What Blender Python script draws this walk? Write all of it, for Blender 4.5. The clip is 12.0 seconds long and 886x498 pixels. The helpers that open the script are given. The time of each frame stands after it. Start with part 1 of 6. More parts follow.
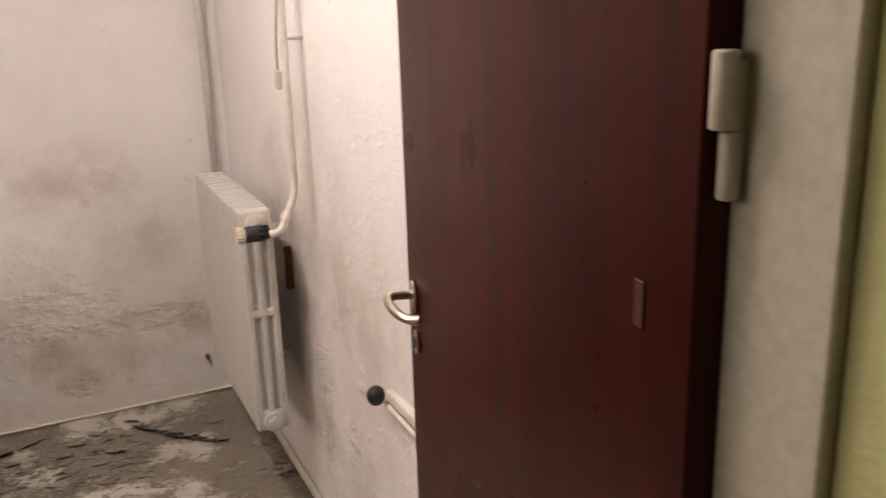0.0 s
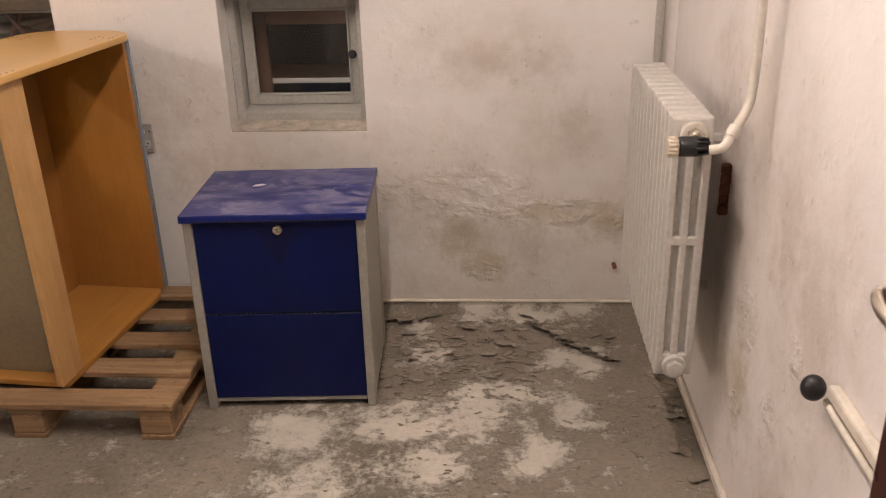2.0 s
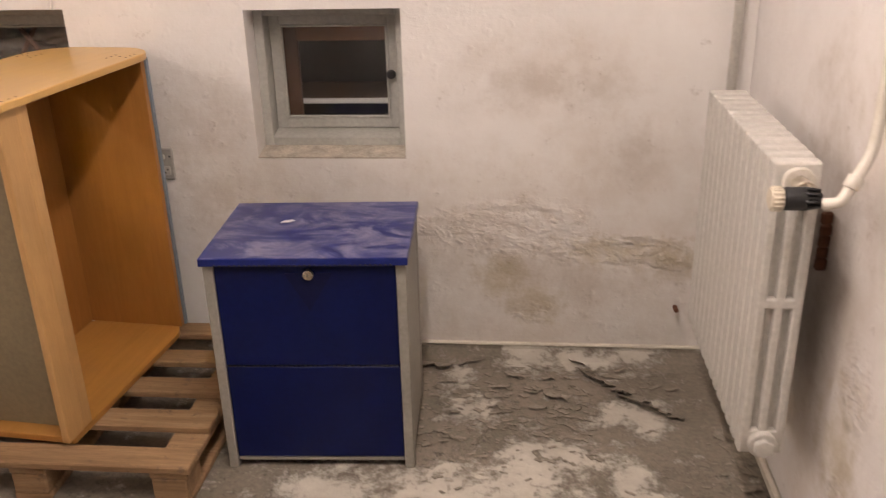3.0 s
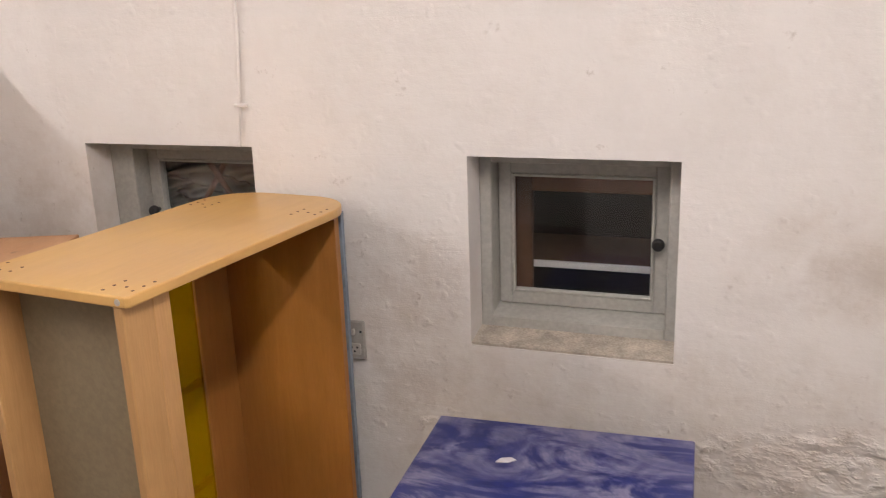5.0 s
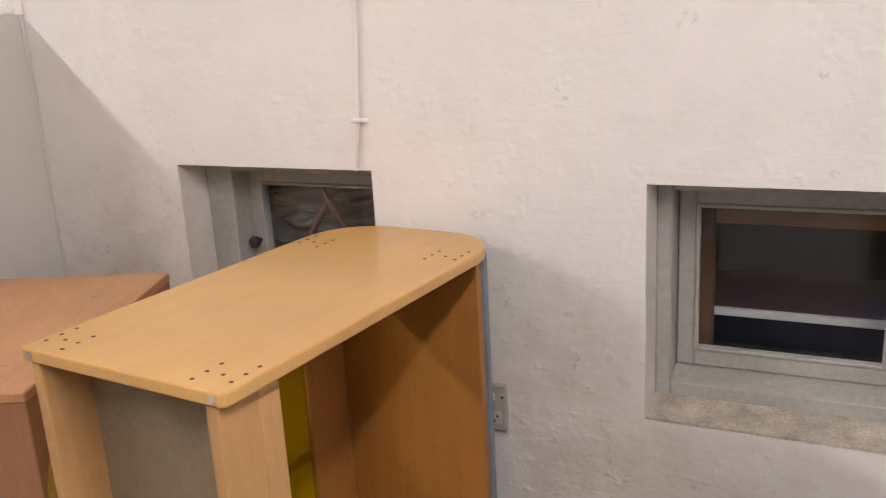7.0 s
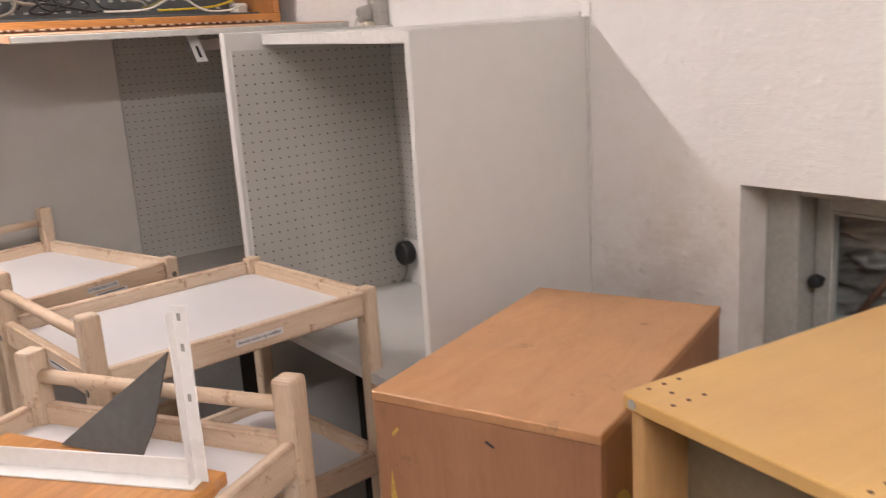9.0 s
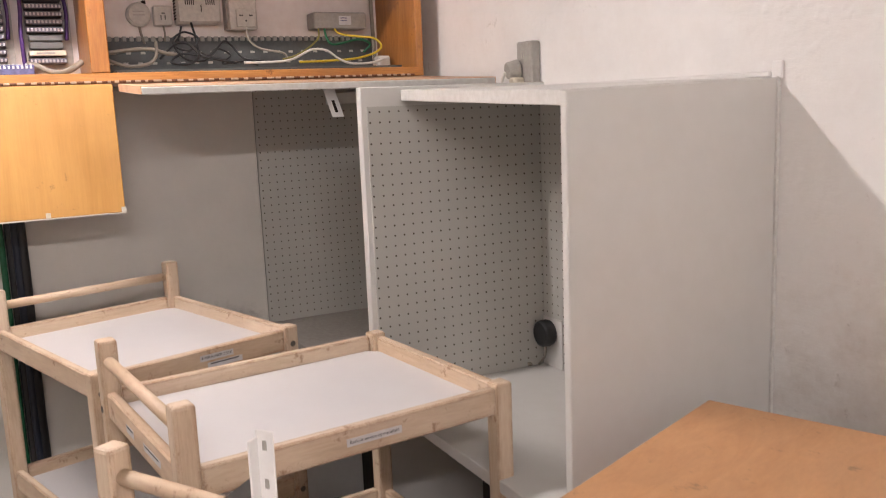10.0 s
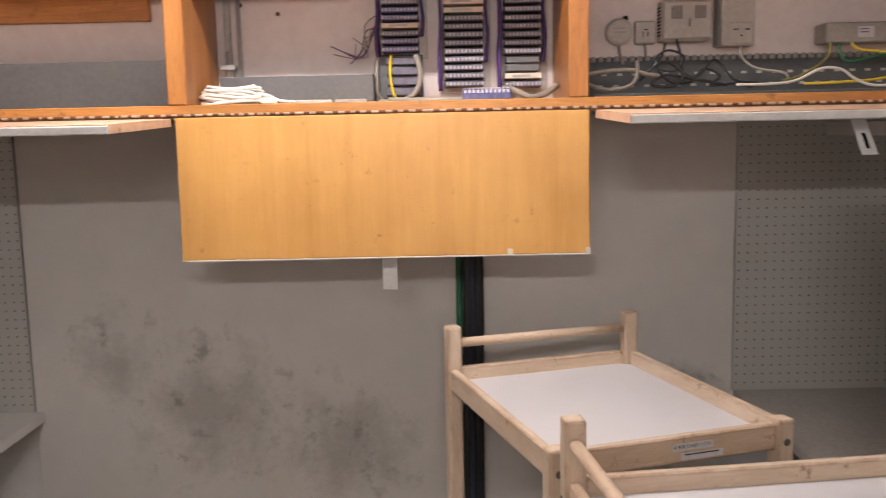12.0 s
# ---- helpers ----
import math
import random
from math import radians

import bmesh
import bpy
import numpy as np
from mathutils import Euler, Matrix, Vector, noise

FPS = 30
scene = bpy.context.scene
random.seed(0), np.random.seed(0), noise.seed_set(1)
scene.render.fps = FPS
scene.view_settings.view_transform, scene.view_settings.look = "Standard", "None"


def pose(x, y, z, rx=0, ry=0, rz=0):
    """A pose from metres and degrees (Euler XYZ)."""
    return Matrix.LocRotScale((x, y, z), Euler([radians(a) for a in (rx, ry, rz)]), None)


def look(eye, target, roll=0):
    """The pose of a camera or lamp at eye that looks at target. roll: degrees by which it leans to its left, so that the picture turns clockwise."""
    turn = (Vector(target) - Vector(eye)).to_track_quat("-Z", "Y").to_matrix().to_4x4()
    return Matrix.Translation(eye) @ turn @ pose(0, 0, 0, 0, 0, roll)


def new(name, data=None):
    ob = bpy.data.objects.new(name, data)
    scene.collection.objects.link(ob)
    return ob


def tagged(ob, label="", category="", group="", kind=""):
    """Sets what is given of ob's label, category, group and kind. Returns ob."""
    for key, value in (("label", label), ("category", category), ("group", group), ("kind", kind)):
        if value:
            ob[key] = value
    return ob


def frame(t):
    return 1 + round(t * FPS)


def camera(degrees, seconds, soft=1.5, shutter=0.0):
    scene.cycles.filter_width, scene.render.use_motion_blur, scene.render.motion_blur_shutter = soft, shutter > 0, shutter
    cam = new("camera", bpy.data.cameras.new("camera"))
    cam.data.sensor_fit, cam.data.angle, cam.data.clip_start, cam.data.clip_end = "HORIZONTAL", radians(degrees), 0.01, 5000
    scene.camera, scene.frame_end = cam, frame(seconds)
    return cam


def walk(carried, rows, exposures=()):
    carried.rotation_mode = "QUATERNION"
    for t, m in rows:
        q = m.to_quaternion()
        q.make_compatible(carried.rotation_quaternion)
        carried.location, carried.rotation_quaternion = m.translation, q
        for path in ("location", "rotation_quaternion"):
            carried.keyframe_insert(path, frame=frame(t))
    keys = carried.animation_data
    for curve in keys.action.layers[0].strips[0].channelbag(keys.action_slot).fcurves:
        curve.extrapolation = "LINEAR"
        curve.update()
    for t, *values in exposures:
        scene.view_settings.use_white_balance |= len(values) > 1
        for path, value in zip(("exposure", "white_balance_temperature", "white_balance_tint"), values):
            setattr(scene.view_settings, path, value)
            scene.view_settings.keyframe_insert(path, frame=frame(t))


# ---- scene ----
cam = camera(54.1, 12.0, 1.0, 0.008 * FPS)
PATH = [
    (0, (0.773, 0.488, 1.434), (1.583, 2.229, 0.876), -1.8),
    (0.5, (0.784, 0.616, 1.426), (1.3, 2.466, 0.868), -2.3),
    (1, (0.818, 0.672, 1.415), (1.045, 2.567, 0.818), -2.3),
    (1.5, (0.884, 0.741, 1.418), (0.798, 2.641, 0.8), -1.6),
    (2, (0.845, 0.856, 1.384), (0.715, 2.695, 0.608), -1.6),
    (2.5, (0.788, 1.0, 1.387), (0.745, 2.837, 0.597), -2.2),
    (3, (0.764, 1.128, 1.385), (0.58, 2.966, 0.619), -1.5),
    (3.5, (0.79, 1.359, 1.396), (0.357, 3.197, 0.736), -2.8),
    (3.7, (0.812, 1.424, 1.416), (0.296, 3.25, 0.784), -2.6),
    (5.3, (0.479, 1.919, 1.387), (-0.249, 3.708, 0.865), -2.1),
    (5.5, (0.456, 1.985, 1.379), (-0.343, 3.747, 0.872), -2.5),
    (6, (0.4, 2.151, 1.381), (-0.389, 3.911, 0.853), -1.9),
    (6.5, (0.333, 2.175, 1.379), (-0.457, 3.928, 0.83), -2.5),
    (6.7, (0.31, 2.169, 1.383), (-0.489, 3.92, 0.84), -2.8),
    (8.3, (0.096, 2.062, 1.387), (-1.186, 3.513, 0.886), -3.7),
    (8.5, (0.061, 2.081, 1.38), (-1.301, 3.457, 0.878), -3.7),
    (9, (-0.054, 2.171, 1.394), (-1.637, 3.302, 0.927), -3.6),
    (9.5, (-0.163, 2.29, 1.402), (-1.884, 3.223, 0.994), -2.7),
    (10, (-0.28, 2.299, 1.408), (-2.041, 3.185, 1.071), -2.3),
    (10.5, (-0.464, 2.258, 1.434), (-2.219, 3.187, 1.189), -2.0),
    (11, (-0.566, 2.215, 1.438), (-2.405, 2.961, 1.19), -1.9),
    (11.5, (-0.627, 2.202, 1.432), (-2.574, 2.57, 1.165), -2.2),
    (12, (-0.688, 2.244, 1.435), (-2.67, 2.234, 1.173), -1.2),
]
walk(cam, [(t, look(*r)) for t, *r in PATH],
     [(0.0, -0.28, 7000, 13), (1.0, -0.25, 7000, 13), (2.0, -0.18, 7200, 14), (3.5, 0.02, 7000, 13), (5.3, 0.0, 6350, 9), (9.0, 0.0, 6250, 9), (10.0, 0.0, 6250, 9),
      (10.5, -0.22, 6250, 9), (11.0, -0.55, 6250, 9), (11.5, -0.30, 6200, 9), (12.0, -0.30, 6200, 9)])

# ---- world and light ----
world = bpy.data.worlds.new("night")
world.use_nodes = True
world.node_tree.nodes["Background"].inputs[0].default_value = (0.10, 0.12, 0.18, 1)
world.node_tree.nodes["Background"].inputs[1].default_value = 0.05
scene.world = world
scene.view_settings.exposure = 0.0
CEIL = 2.32
LIGHT = (1.0, 0.90, 0.87)
TUBES = [(0.55, 2.00, 2.215, 245.0), (-2.28, 1.95, 2.215, 252.0)]   # x, middle y, z, strength of the glowing tube


# ---- node helpers ----
def material(name):
    m = bpy.data.materials.new(name)
    m.use_nodes = True
    nt = m.node_tree
    return m, nt, nt.nodes["Principled BSDF"]


def node(nt, kind, **inputs):
    n = nt.nodes.new(kind)
    for key, value in inputs.items():
        n.inputs[key.replace("_", " ")].default_value = value
    return n


def coords(nt, scale=(1, 1, 1), rot=(0, 0, 0), shift=True):
    tc = nt.nodes.new("ShaderNodeTexCoord")
    mp = nt.nodes.new("ShaderNodeMapping")
    mp.inputs["Scale"].default_value = scale
    mp.inputs["Rotation"].default_value = [radians(a) for a in rot]
    nt.links.new(tc.outputs["Object"], mp.inputs["Vector"])
    if shift:
        info = nt.nodes.new("ShaderNodeObjectInfo")
        mul = nt.nodes.new("ShaderNodeMath")
        mul.operation = "MULTIPLY"
        mul.inputs[1].default_value = 17.0
        nt.links.new(info.outputs["Random"], mul.inputs[0])
        nt.links.new(mul.outputs[0], mp.inputs["Location"])
    return mp.outputs["Vector"]


def noise_fac(nt, vec, scale, detail=5.0, rough=0.55, distort=0.0):
    n = nt.nodes.new("ShaderNodeTexNoise")
    n.inputs["Scale"].default_value = scale
    n.inputs["Detail"].default_value = detail
    n.inputs["Roughness"].default_value = rough
    n.inputs["Distortion"].default_value = distort
    nt.links.new(vec, n.inputs["Vector"])
    return n.outputs["Fac"]


def ramp(nt, fac, *stops):
    r = nt.nodes.new("ShaderNodeValToRGB")
    el = r.color_ramp.elements
    while len(el) < len(stops):
        el.new(0.5)
    for e, (p, c) in zip(el, stops):
        e.position = p
        e.color = (*c, 1) if not isinstance(c, (int, float)) else (c, c, c, 1)
    nt.links.new(fac, r.inputs[0])
    return r.outputs[0]


def mix(nt, fac, a, b, mode="MIX"):
    n = nt.nodes.new("ShaderNodeMix")
    n.data_type, n.blend_type = "RGBA", mode
    for sock, v in ((n.inputs[0], fac), (n.inputs[6], a), (n.inputs[7], b)):
        if isinstance(v, (int, float)):
            sock.default_value = v
        elif isinstance(v, tuple):
            sock.default_value = (*v, 1)
        else:
            nt.links.new(v, sock)
    return n.outputs[2]


def calc(nt, op, a, b=0.0, c=0.0, clamp=False):
    n = nt.nodes.new("ShaderNodeMath")
    n.operation, n.use_clamp = op, clamp
    for sock, v in zip(n.inputs, (a, b, c)):
        if isinstance(v, (int, float)):
            sock.default_value = v
        else:
            nt.links.new(v, sock)
    return n.outputs[0]


def bump(nt, bsdf, height, strength=0.3, dist=0.002):
    n = nt.nodes.new("ShaderNodeBump")
    n.inputs["Strength"].default_value = strength
    n.inputs["Distance"].default_value = dist
    nt.links.new(height, n.inputs["Height"])
    nt.links.new(n.outputs[0], bsdf.inputs["Normal"])


def blobs(nt, vec, spots):
    """The largest of several soft spots (x, y, z, radius, squash in z)."""
    out = None
    for x, y, z, rad, sq in spots:
        sub = nt.nodes.new("ShaderNodeVectorMath")
        sub.operation = "SUBTRACT"
        sub.inputs[1].default_value = (x, y, z)
        nt.links.new(vec, sub.inputs[0])
        mul = nt.nodes.new("ShaderNodeVectorMath")
        mul.operation = "MULTIPLY"
        mul.inputs[1].default_value = (1 / rad, 1 / rad, 1 / (rad * sq))
        nt.links.new(sub.outputs[0], mul.inputs[0])
        ln = nt.nodes.new("ShaderNodeVectorMath")
        ln.operation = "LENGTH"
        nt.links.new(mul.outputs[0], ln.inputs[0])
        f = calc(nt, "SUBTRACT", 1.0, ln.outputs["Value"], clamp=True)
        out = f if out is None else calc(nt, "MAXIMUM", out, f)
    return out


# ---- materials ----
def plain(name, c, rough=0.5, metal=0.0, vary=0.12, scale=9.0, relief=0.0, coat=0.0, grain=0.12, spec=0.5):
    m, nt, b = material(name)
    v = coords(nt)
    f = noise_fac(nt, v, scale, 6)
    g = noise_fac(nt, v, scale * 9, 3)
    dark = tuple(k * (1 - vary) for k in c)
    light = tuple(min(1, k * (1 + vary)) for k in c)
    col = ramp(nt, f, (0.3, dark), (0.7, light))
    col = mix(nt, grain, col, ramp(nt, g, (0.35, 0.25), (0.65, 0.9)), "OVERLAY")
    nt.links.new(col, b.inputs["Base Color"])
    nt.links.new(calc(nt, "MULTIPLY_ADD", f, 0.2, rough - 0.1, clamp=True), b.inputs["Roughness"])
    b.inputs["Metallic"].default_value = metal
    b.inputs["Specular IOR Level"].default_value = spec
    b.inputs["Coat Weight"].default_value = coat
    if relief:
        bump(nt, b, g, relief, 0.001)
    return m


def wood(name, c1, c2, c3, grain=(1, 14, 14), rough=0.4, wear=0.0, wear_c=(0.2, 0.12, 0.06), coat=0.0, swirl=1.2, spec=0.5, streak=0.25, edge=0.0):
    """Grain runs along the axis with the small scale."""
    m, nt, b = material(name)
    v = coords(nt, grain)
    f = noise_fac(nt, v, 2.2, 6, 0.6, swirl)
    fine = noise_fac(nt, coords(nt, tuple(g * 6 for g in grain)), 4.0, 4, 0.7)
    blot = noise_fac(nt, coords(nt), 5.0, 4)
    col = ramp(nt, f, (0.28, c1), (0.5, c2), (0.74, c3))
    col = mix(nt, streak, col, ramp(nt, fine, (0.3, 0.2), (0.7, 0.8)), "OVERLAY")
    col = mix(nt, 0.25, col, ramp(nt, blot, (0.3, 0.3), (0.7, 0.7)), "OVERLAY")
    if edge:
        bev = nt.nodes.new("ShaderNodeBevel")
        bev.samples = 4
        bev.inputs["Radius"].default_value = edge
        geo = nt.nodes.new("ShaderNodeNewGeometry")
        dot = nt.nodes.new("ShaderNodeVectorMath")
        dot.operation = "DOT_PRODUCT"
        nt.links.new(bev.outputs[0], dot.inputs[0])
        nt.links.new(geo.outputs["Normal"], dot.inputs[1])
        rub = calc(nt, "MULTIPLY", ramp(nt, dot.outputs["Value"], (0.86, 1.0), (0.998, 0.0)), ramp(nt, noise_fac(nt, coords(nt), 24.0, 6, 0.7), (0.38, 0.25), (0.58, 1.0)))
        col = mix(nt, rub, col, wear_c)
    if wear:
        w = noise_fac(nt, coords(nt), 22.0, 8, 0.75)
        col = mix(nt, ramp(nt, w, (0.62 - wear * 0.1, 0.0), (0.70 - wear * 0.1, 0.75)), col, wear_c)
    nt.links.new(col, b.inputs["Base Color"])
    nt.links.new(calc(nt, "MULTIPLY_ADD", blot, 0.25, rough - 0.12, clamp=True), b.inputs["Roughness"])
    b.inputs["Coat Weight"].default_value = coat
    b.inputs["Coat Roughness"].default_value = 0.15
    b.inputs["Specular IOR Level"].default_value = spec
    bump(nt, b, fine, 0.12, 0.001)
    return m


def plaster(name, tint, stains=(), blisters=(), ochre=(), smudges=()):
    m, nt, b = material(name)
    v = coords(nt, shift=False)
    big = noise_fac(nt, v, 1.6, 6, 0.6)
    mid = noise_fac(nt, v, 7.0, 7, 0.68)
    fine = noise_fac(nt, v, 60.0, 5, 0.6)
    gritty = noise_fac(nt, v, 24.0, 8, 0.75)
    strokes = noise_fac(nt, coords(nt, (9, 9, 42), (0, 6, 0), shift=False), 1.0, 5, 0.6, 0.8)
    lumps = ramp(nt, noise_fac(nt, v, 30.0, 1, 0.5), (0.64, 0.0), (0.80, 1.0))
    col = ramp(nt, big, (0.3, tuple(k * 0.92 for k in tint)), (0.7, tint))
    col = mix(nt, 0.12, col, ramp(nt, mid, (0.35, 0.2), (0.65, 0.8)), "OVERLAY")
    col = mix(nt, 0.06, col, ramp(nt, gritty, (0.35, 0.1), (0.65, 0.9)), "OVERLAY")
    height = calc(nt, "MULTIPLY_ADD", fine, 0.08, calc(nt, "MULTIPLY_ADD", strokes, 0.16, calc(nt, "MULTIPLY", mid, 0.75)))
    height = calc(nt, "MULTIPLY_ADD", lumps, 0.16, height)
    if stains:
        s = blobs(nt, v, stains)
        reach = calc(nt, "ADD", calc(nt, "MULTIPLY_ADD", mid, 2.2, -1.30), calc(nt, "MULTIPLY_ADD", gritty, 1.1, calc(nt, "SUBTRACT", calc(nt, "MULTIPLY", s, 0.85), 0.42)))
        k = calc(nt, "MULTIPLY", ramp(nt, reach, (0.0, 0.0), (0.8, 0.42)), ramp(nt, s, (0.0, 0.0), (0.35, 1.0)))
        col = mix(nt, k, col, (0.46, 0.375, 0.30))
        speck = ramp(nt, noise_fac(nt, v, 30.0, 8, 0.8), (0.60, 0.0), (0.70, 0.6))
        col = mix(nt, calc(nt, "MULTIPLY", speck, ramp(nt, s, (0.05, 0.0), (0.6, 1.0))), col, (0.27, 0.20, 0.15))
    if ochre:
        o = blobs(nt, v, ochre)
        k = ramp(nt, calc(nt, "MULTIPLY_ADD", gritty, 1.6, calc(nt, "MULTIPLY_ADD", mid, 1.2, calc(nt, "SUBTRACT", o, 1.75))), (0.0, 0.0), (0.6, 0.45))
        col = mix(nt, k, col, (0.45, 0.37, 0.19))
    if smudges:
        for x, y, z, rad, sq, depth in smudges:
            s = blobs(nt, v, [(x, y, z, rad, sq)])
            k = calc(nt, "MULTIPLY", ramp(nt, calc(nt, "MULTIPLY_ADD", gritty, 1.1, calc(nt, "MULTIPLY_ADD", mid, 1.0, calc(nt, "SUBTRACT", s, 1.25))), (0.0, 0.0), (0.75, 1.0)), depth * 0.48)
            col = mix(nt, k, col, (0.24, 0.18, 0.13))
    if blisters:
        s = blobs(nt, v, blisters)
        edge = ramp(nt, calc(nt, "MULTIPLY_ADD", mid, 0.9, calc(nt, "SUBTRACT", s, 0.62)), (0.0, 0.0), (0.30, 1.0))
        crust = ramp(nt, noise_fac(nt, coords(nt, (14, 14, 24), shift=False), 1.0, 3, 0.5, 0.3), (0.42, 0.0), (0.66, 1.0))
        grains = ramp(nt, noise_fac(nt, coords(nt, (38, 38, 56), shift=False), 1.0, 3, 0.6), (0.50, 0.0), (0.64, 1.0))
        col = mix(nt, calc(nt, "MULTIPLY", edge, calc(nt, "MULTIPLY", ramp(nt, gritty, (0.48, 0.0), (0.62, 1.0)), 0.20)), col, (0.42, 0.33, 0.24))
        height = calc(nt, "MULTIPLY_ADD", calc(nt, "MULTIPLY", edge, crust), 0.75, height)
        height = calc(nt, "MULTIPLY_ADD", calc(nt, "MULTIPLY", edge, grains), 0.34, height)
    nt.links.new(col, b.inputs["Base Color"])
    b.inputs["Roughness"].default_value = 0.8
    b.inputs["Specular IOR Level"].default_value = 0.25
    bump(nt, b, height, 0.8, 0.0085)
    return m


def floor_paint():
    m, nt, b = material("peeling_floor_paint")
    v = coords(nt, shift=False)
    salt = [(0.83, 3.01, 0, 0.24, 1), (0.76, 2.92, 0, 0.20, 1), (1.045, 2.95, 0, 0.13, 1), (1.10, 3.23, 0, 0.13, 1), (1.02, 3.24, 0, 0.10, 1), (0.95, 3.55, 0, 0.16, 1), (0.80, 3.56, 0, 0.16, 1),
            (1.10, 3.55, 0, 0.14, 1), (0.57, 3.42, 0, 0.10, 1), (0.62, 3.25, 0, 0.12, 1), (0.56, 2.88, 0, 0.22, 1), (0.28, 2.84, 0, 0.22, 1), (0.66, 2.70, 0, 0.20, 1), (0.95, 2.74, 0, 0.16, 1),
            (0.35, 2.60, 0, 0.20, 1), (0.2, 2.35, 0, 0.25, 1), (0.85, 2.4, 0, 0.22, 1)]
    big = noise_fac(nt, v, 3.0, 7, 0.65)
    mid = noise_fac(nt, v, 11.0, 8, 0.7)
    fine = noise_fac(nt, v, 70.0, 4, 0.65)
    s = blobs(nt, v, salt)
    white = ramp(nt, calc(nt, "ADD", calc(nt, "MULTIPLY_ADD", noise_fac(nt, v, 42.0, 7, 0.8), 1.9, calc(nt, "MULTIPLY_ADD", mid, 2.6, -2.30)), calc(nt, "MULTIPLY", s, 0.90)), (0.13, 0.0), (0.53, 0.88))
    paint = ramp(nt, big, (0.3, (0.150, 0.132, 0.102)), (0.5, (0.215, 0.182, 0.145)), (0.75, (0.265, 0.228, 0.185)))
    grit = ramp(nt, noise_fac(nt, v, 34.0, 8, 0.8), (0.34, 0.0), (0.46, 1.0))
    rough = ramp(nt, blobs(nt, v, [(0.58, 3.12, 0, 0.40, 1), (0.75, 3.28, 0, 0.22, 1), (0.35, 2.7, 0, 0.5, 1), (1.28, 2.9, 0, 0.18, 1), (0.0, 2.3, 0, 0.9, 1)]), (0.05, 0.0), (0.4, 1.0))
    paint = mix(nt, calc(nt, "MULTIPLY", calc(nt, "SUBTRACT", 1.0, grit), calc(nt, "MULTIPLY_ADD", rough, 0.85, 0.12)), paint, (0.055, 0.047, 0.036))
    paint = mix(nt, 0.3, paint, ramp(nt, fine, (0.3, 0.15), (0.7, 0.85)), "OVERLAY")
    vo = nt.nodes.new("ShaderNodeTexVoronoi")
    vo.feature = "DISTANCE_TO_EDGE"
    vo.inputs["Scale"].default_value = 26.0
    wob = nt.nodes.new("ShaderNodeVectorMath")
    wob.operation = "MULTIPLY_ADD"
    nz = nt.nodes.new("ShaderNodeTexNoise")
    nz.inputs["Scale"].default_value = 14.0
    nt.links.new(v, nz.inputs["Vector"])
    nt.links.new(nz.outputs["Color"], wob.inputs[0])
    wob.inputs[1].default_value = (0.16, 0.16, 0.16)
    nt.links.new(v, wob.inputs[2])
    nt.links.new(wob.outputs[0], vo.inputs["Vector"])
    crackzone = ramp(nt, noise_fac(nt, v, 2.1, 5, 0.6), (0.50, 0.0), (0.60, 1.0))
    crack = calc(nt, "MULTIPLY", ramp(nt, vo.outputs["Distance"], (0.0, 1.0), (0.03, 0.0)), crackzone)
    col = mix(nt, white, paint, mix(nt, 0.4, (0.52, 0.485, 0.425), ramp(nt, mid, (0.3, 0.3), (0.7, 0.75)), "OVERLAY"))
    col = mix(nt, calc(nt, "MULTIPLY", crack, 0.12), col, (0.09, 0.075, 0.06))
    nt.links.new(col, b.inputs["Base Color"])
    b.inputs["Roughness"].default_value = 0.75
    h = calc(nt, "SUBTRACT", calc(nt, "MULTIPLY_ADD", fine, 0.35, calc(nt, "MULTIPLY", mid, 0.6)), calc(nt, "MULTIPLY_ADD", white, 0.6, calc(nt, "MULTIPLY", crack, 0.3)))
    bump(nt, b, h, 0.9, 0.005)
    return m


def pegboard_mat(name, plane):
    """Grey board with a grid of small dark holes; plane is the pair of axes that the grid lies in."""
    m, nt, b = material(name)
    v = coords(nt, shift=False)
    sep = nt.nodes.new("ShaderNodeSeparateXYZ")
    nt.links.new(v, sep.inputs[0])
    dist = None
    for ax in plane:
        fr = calc(nt, "FRACT", calc(nt, "MULTIPLY", sep.outputs[ax], 1 / 0.0250))
        d = calc(nt, "POWER", calc(nt, "SUBTRACT", fr, 0.5), 2.0)
        dist = d if dist is None else calc(nt, "ADD", dist, d)
    hole = ramp(nt, calc(nt, "SQRT", dist), (0.075, 1.0), (0.12, 0.0))
    f = noise_fac(nt, v, 3.0, 5)
    col = ramp(nt, f, (0.3, (0.425, 0.41, 0.375)), (0.7, (0.475, 0.46, 0.425)))
    col = mix(nt, hole, col, (0.09, 0.07, 0.05))
    nt.links.new(col, b.inputs["Base Color"])
    b.inputs["Roughness"].default_value = 0.6
    bump(nt, b, hole, -0.6, 0.002)
    return m


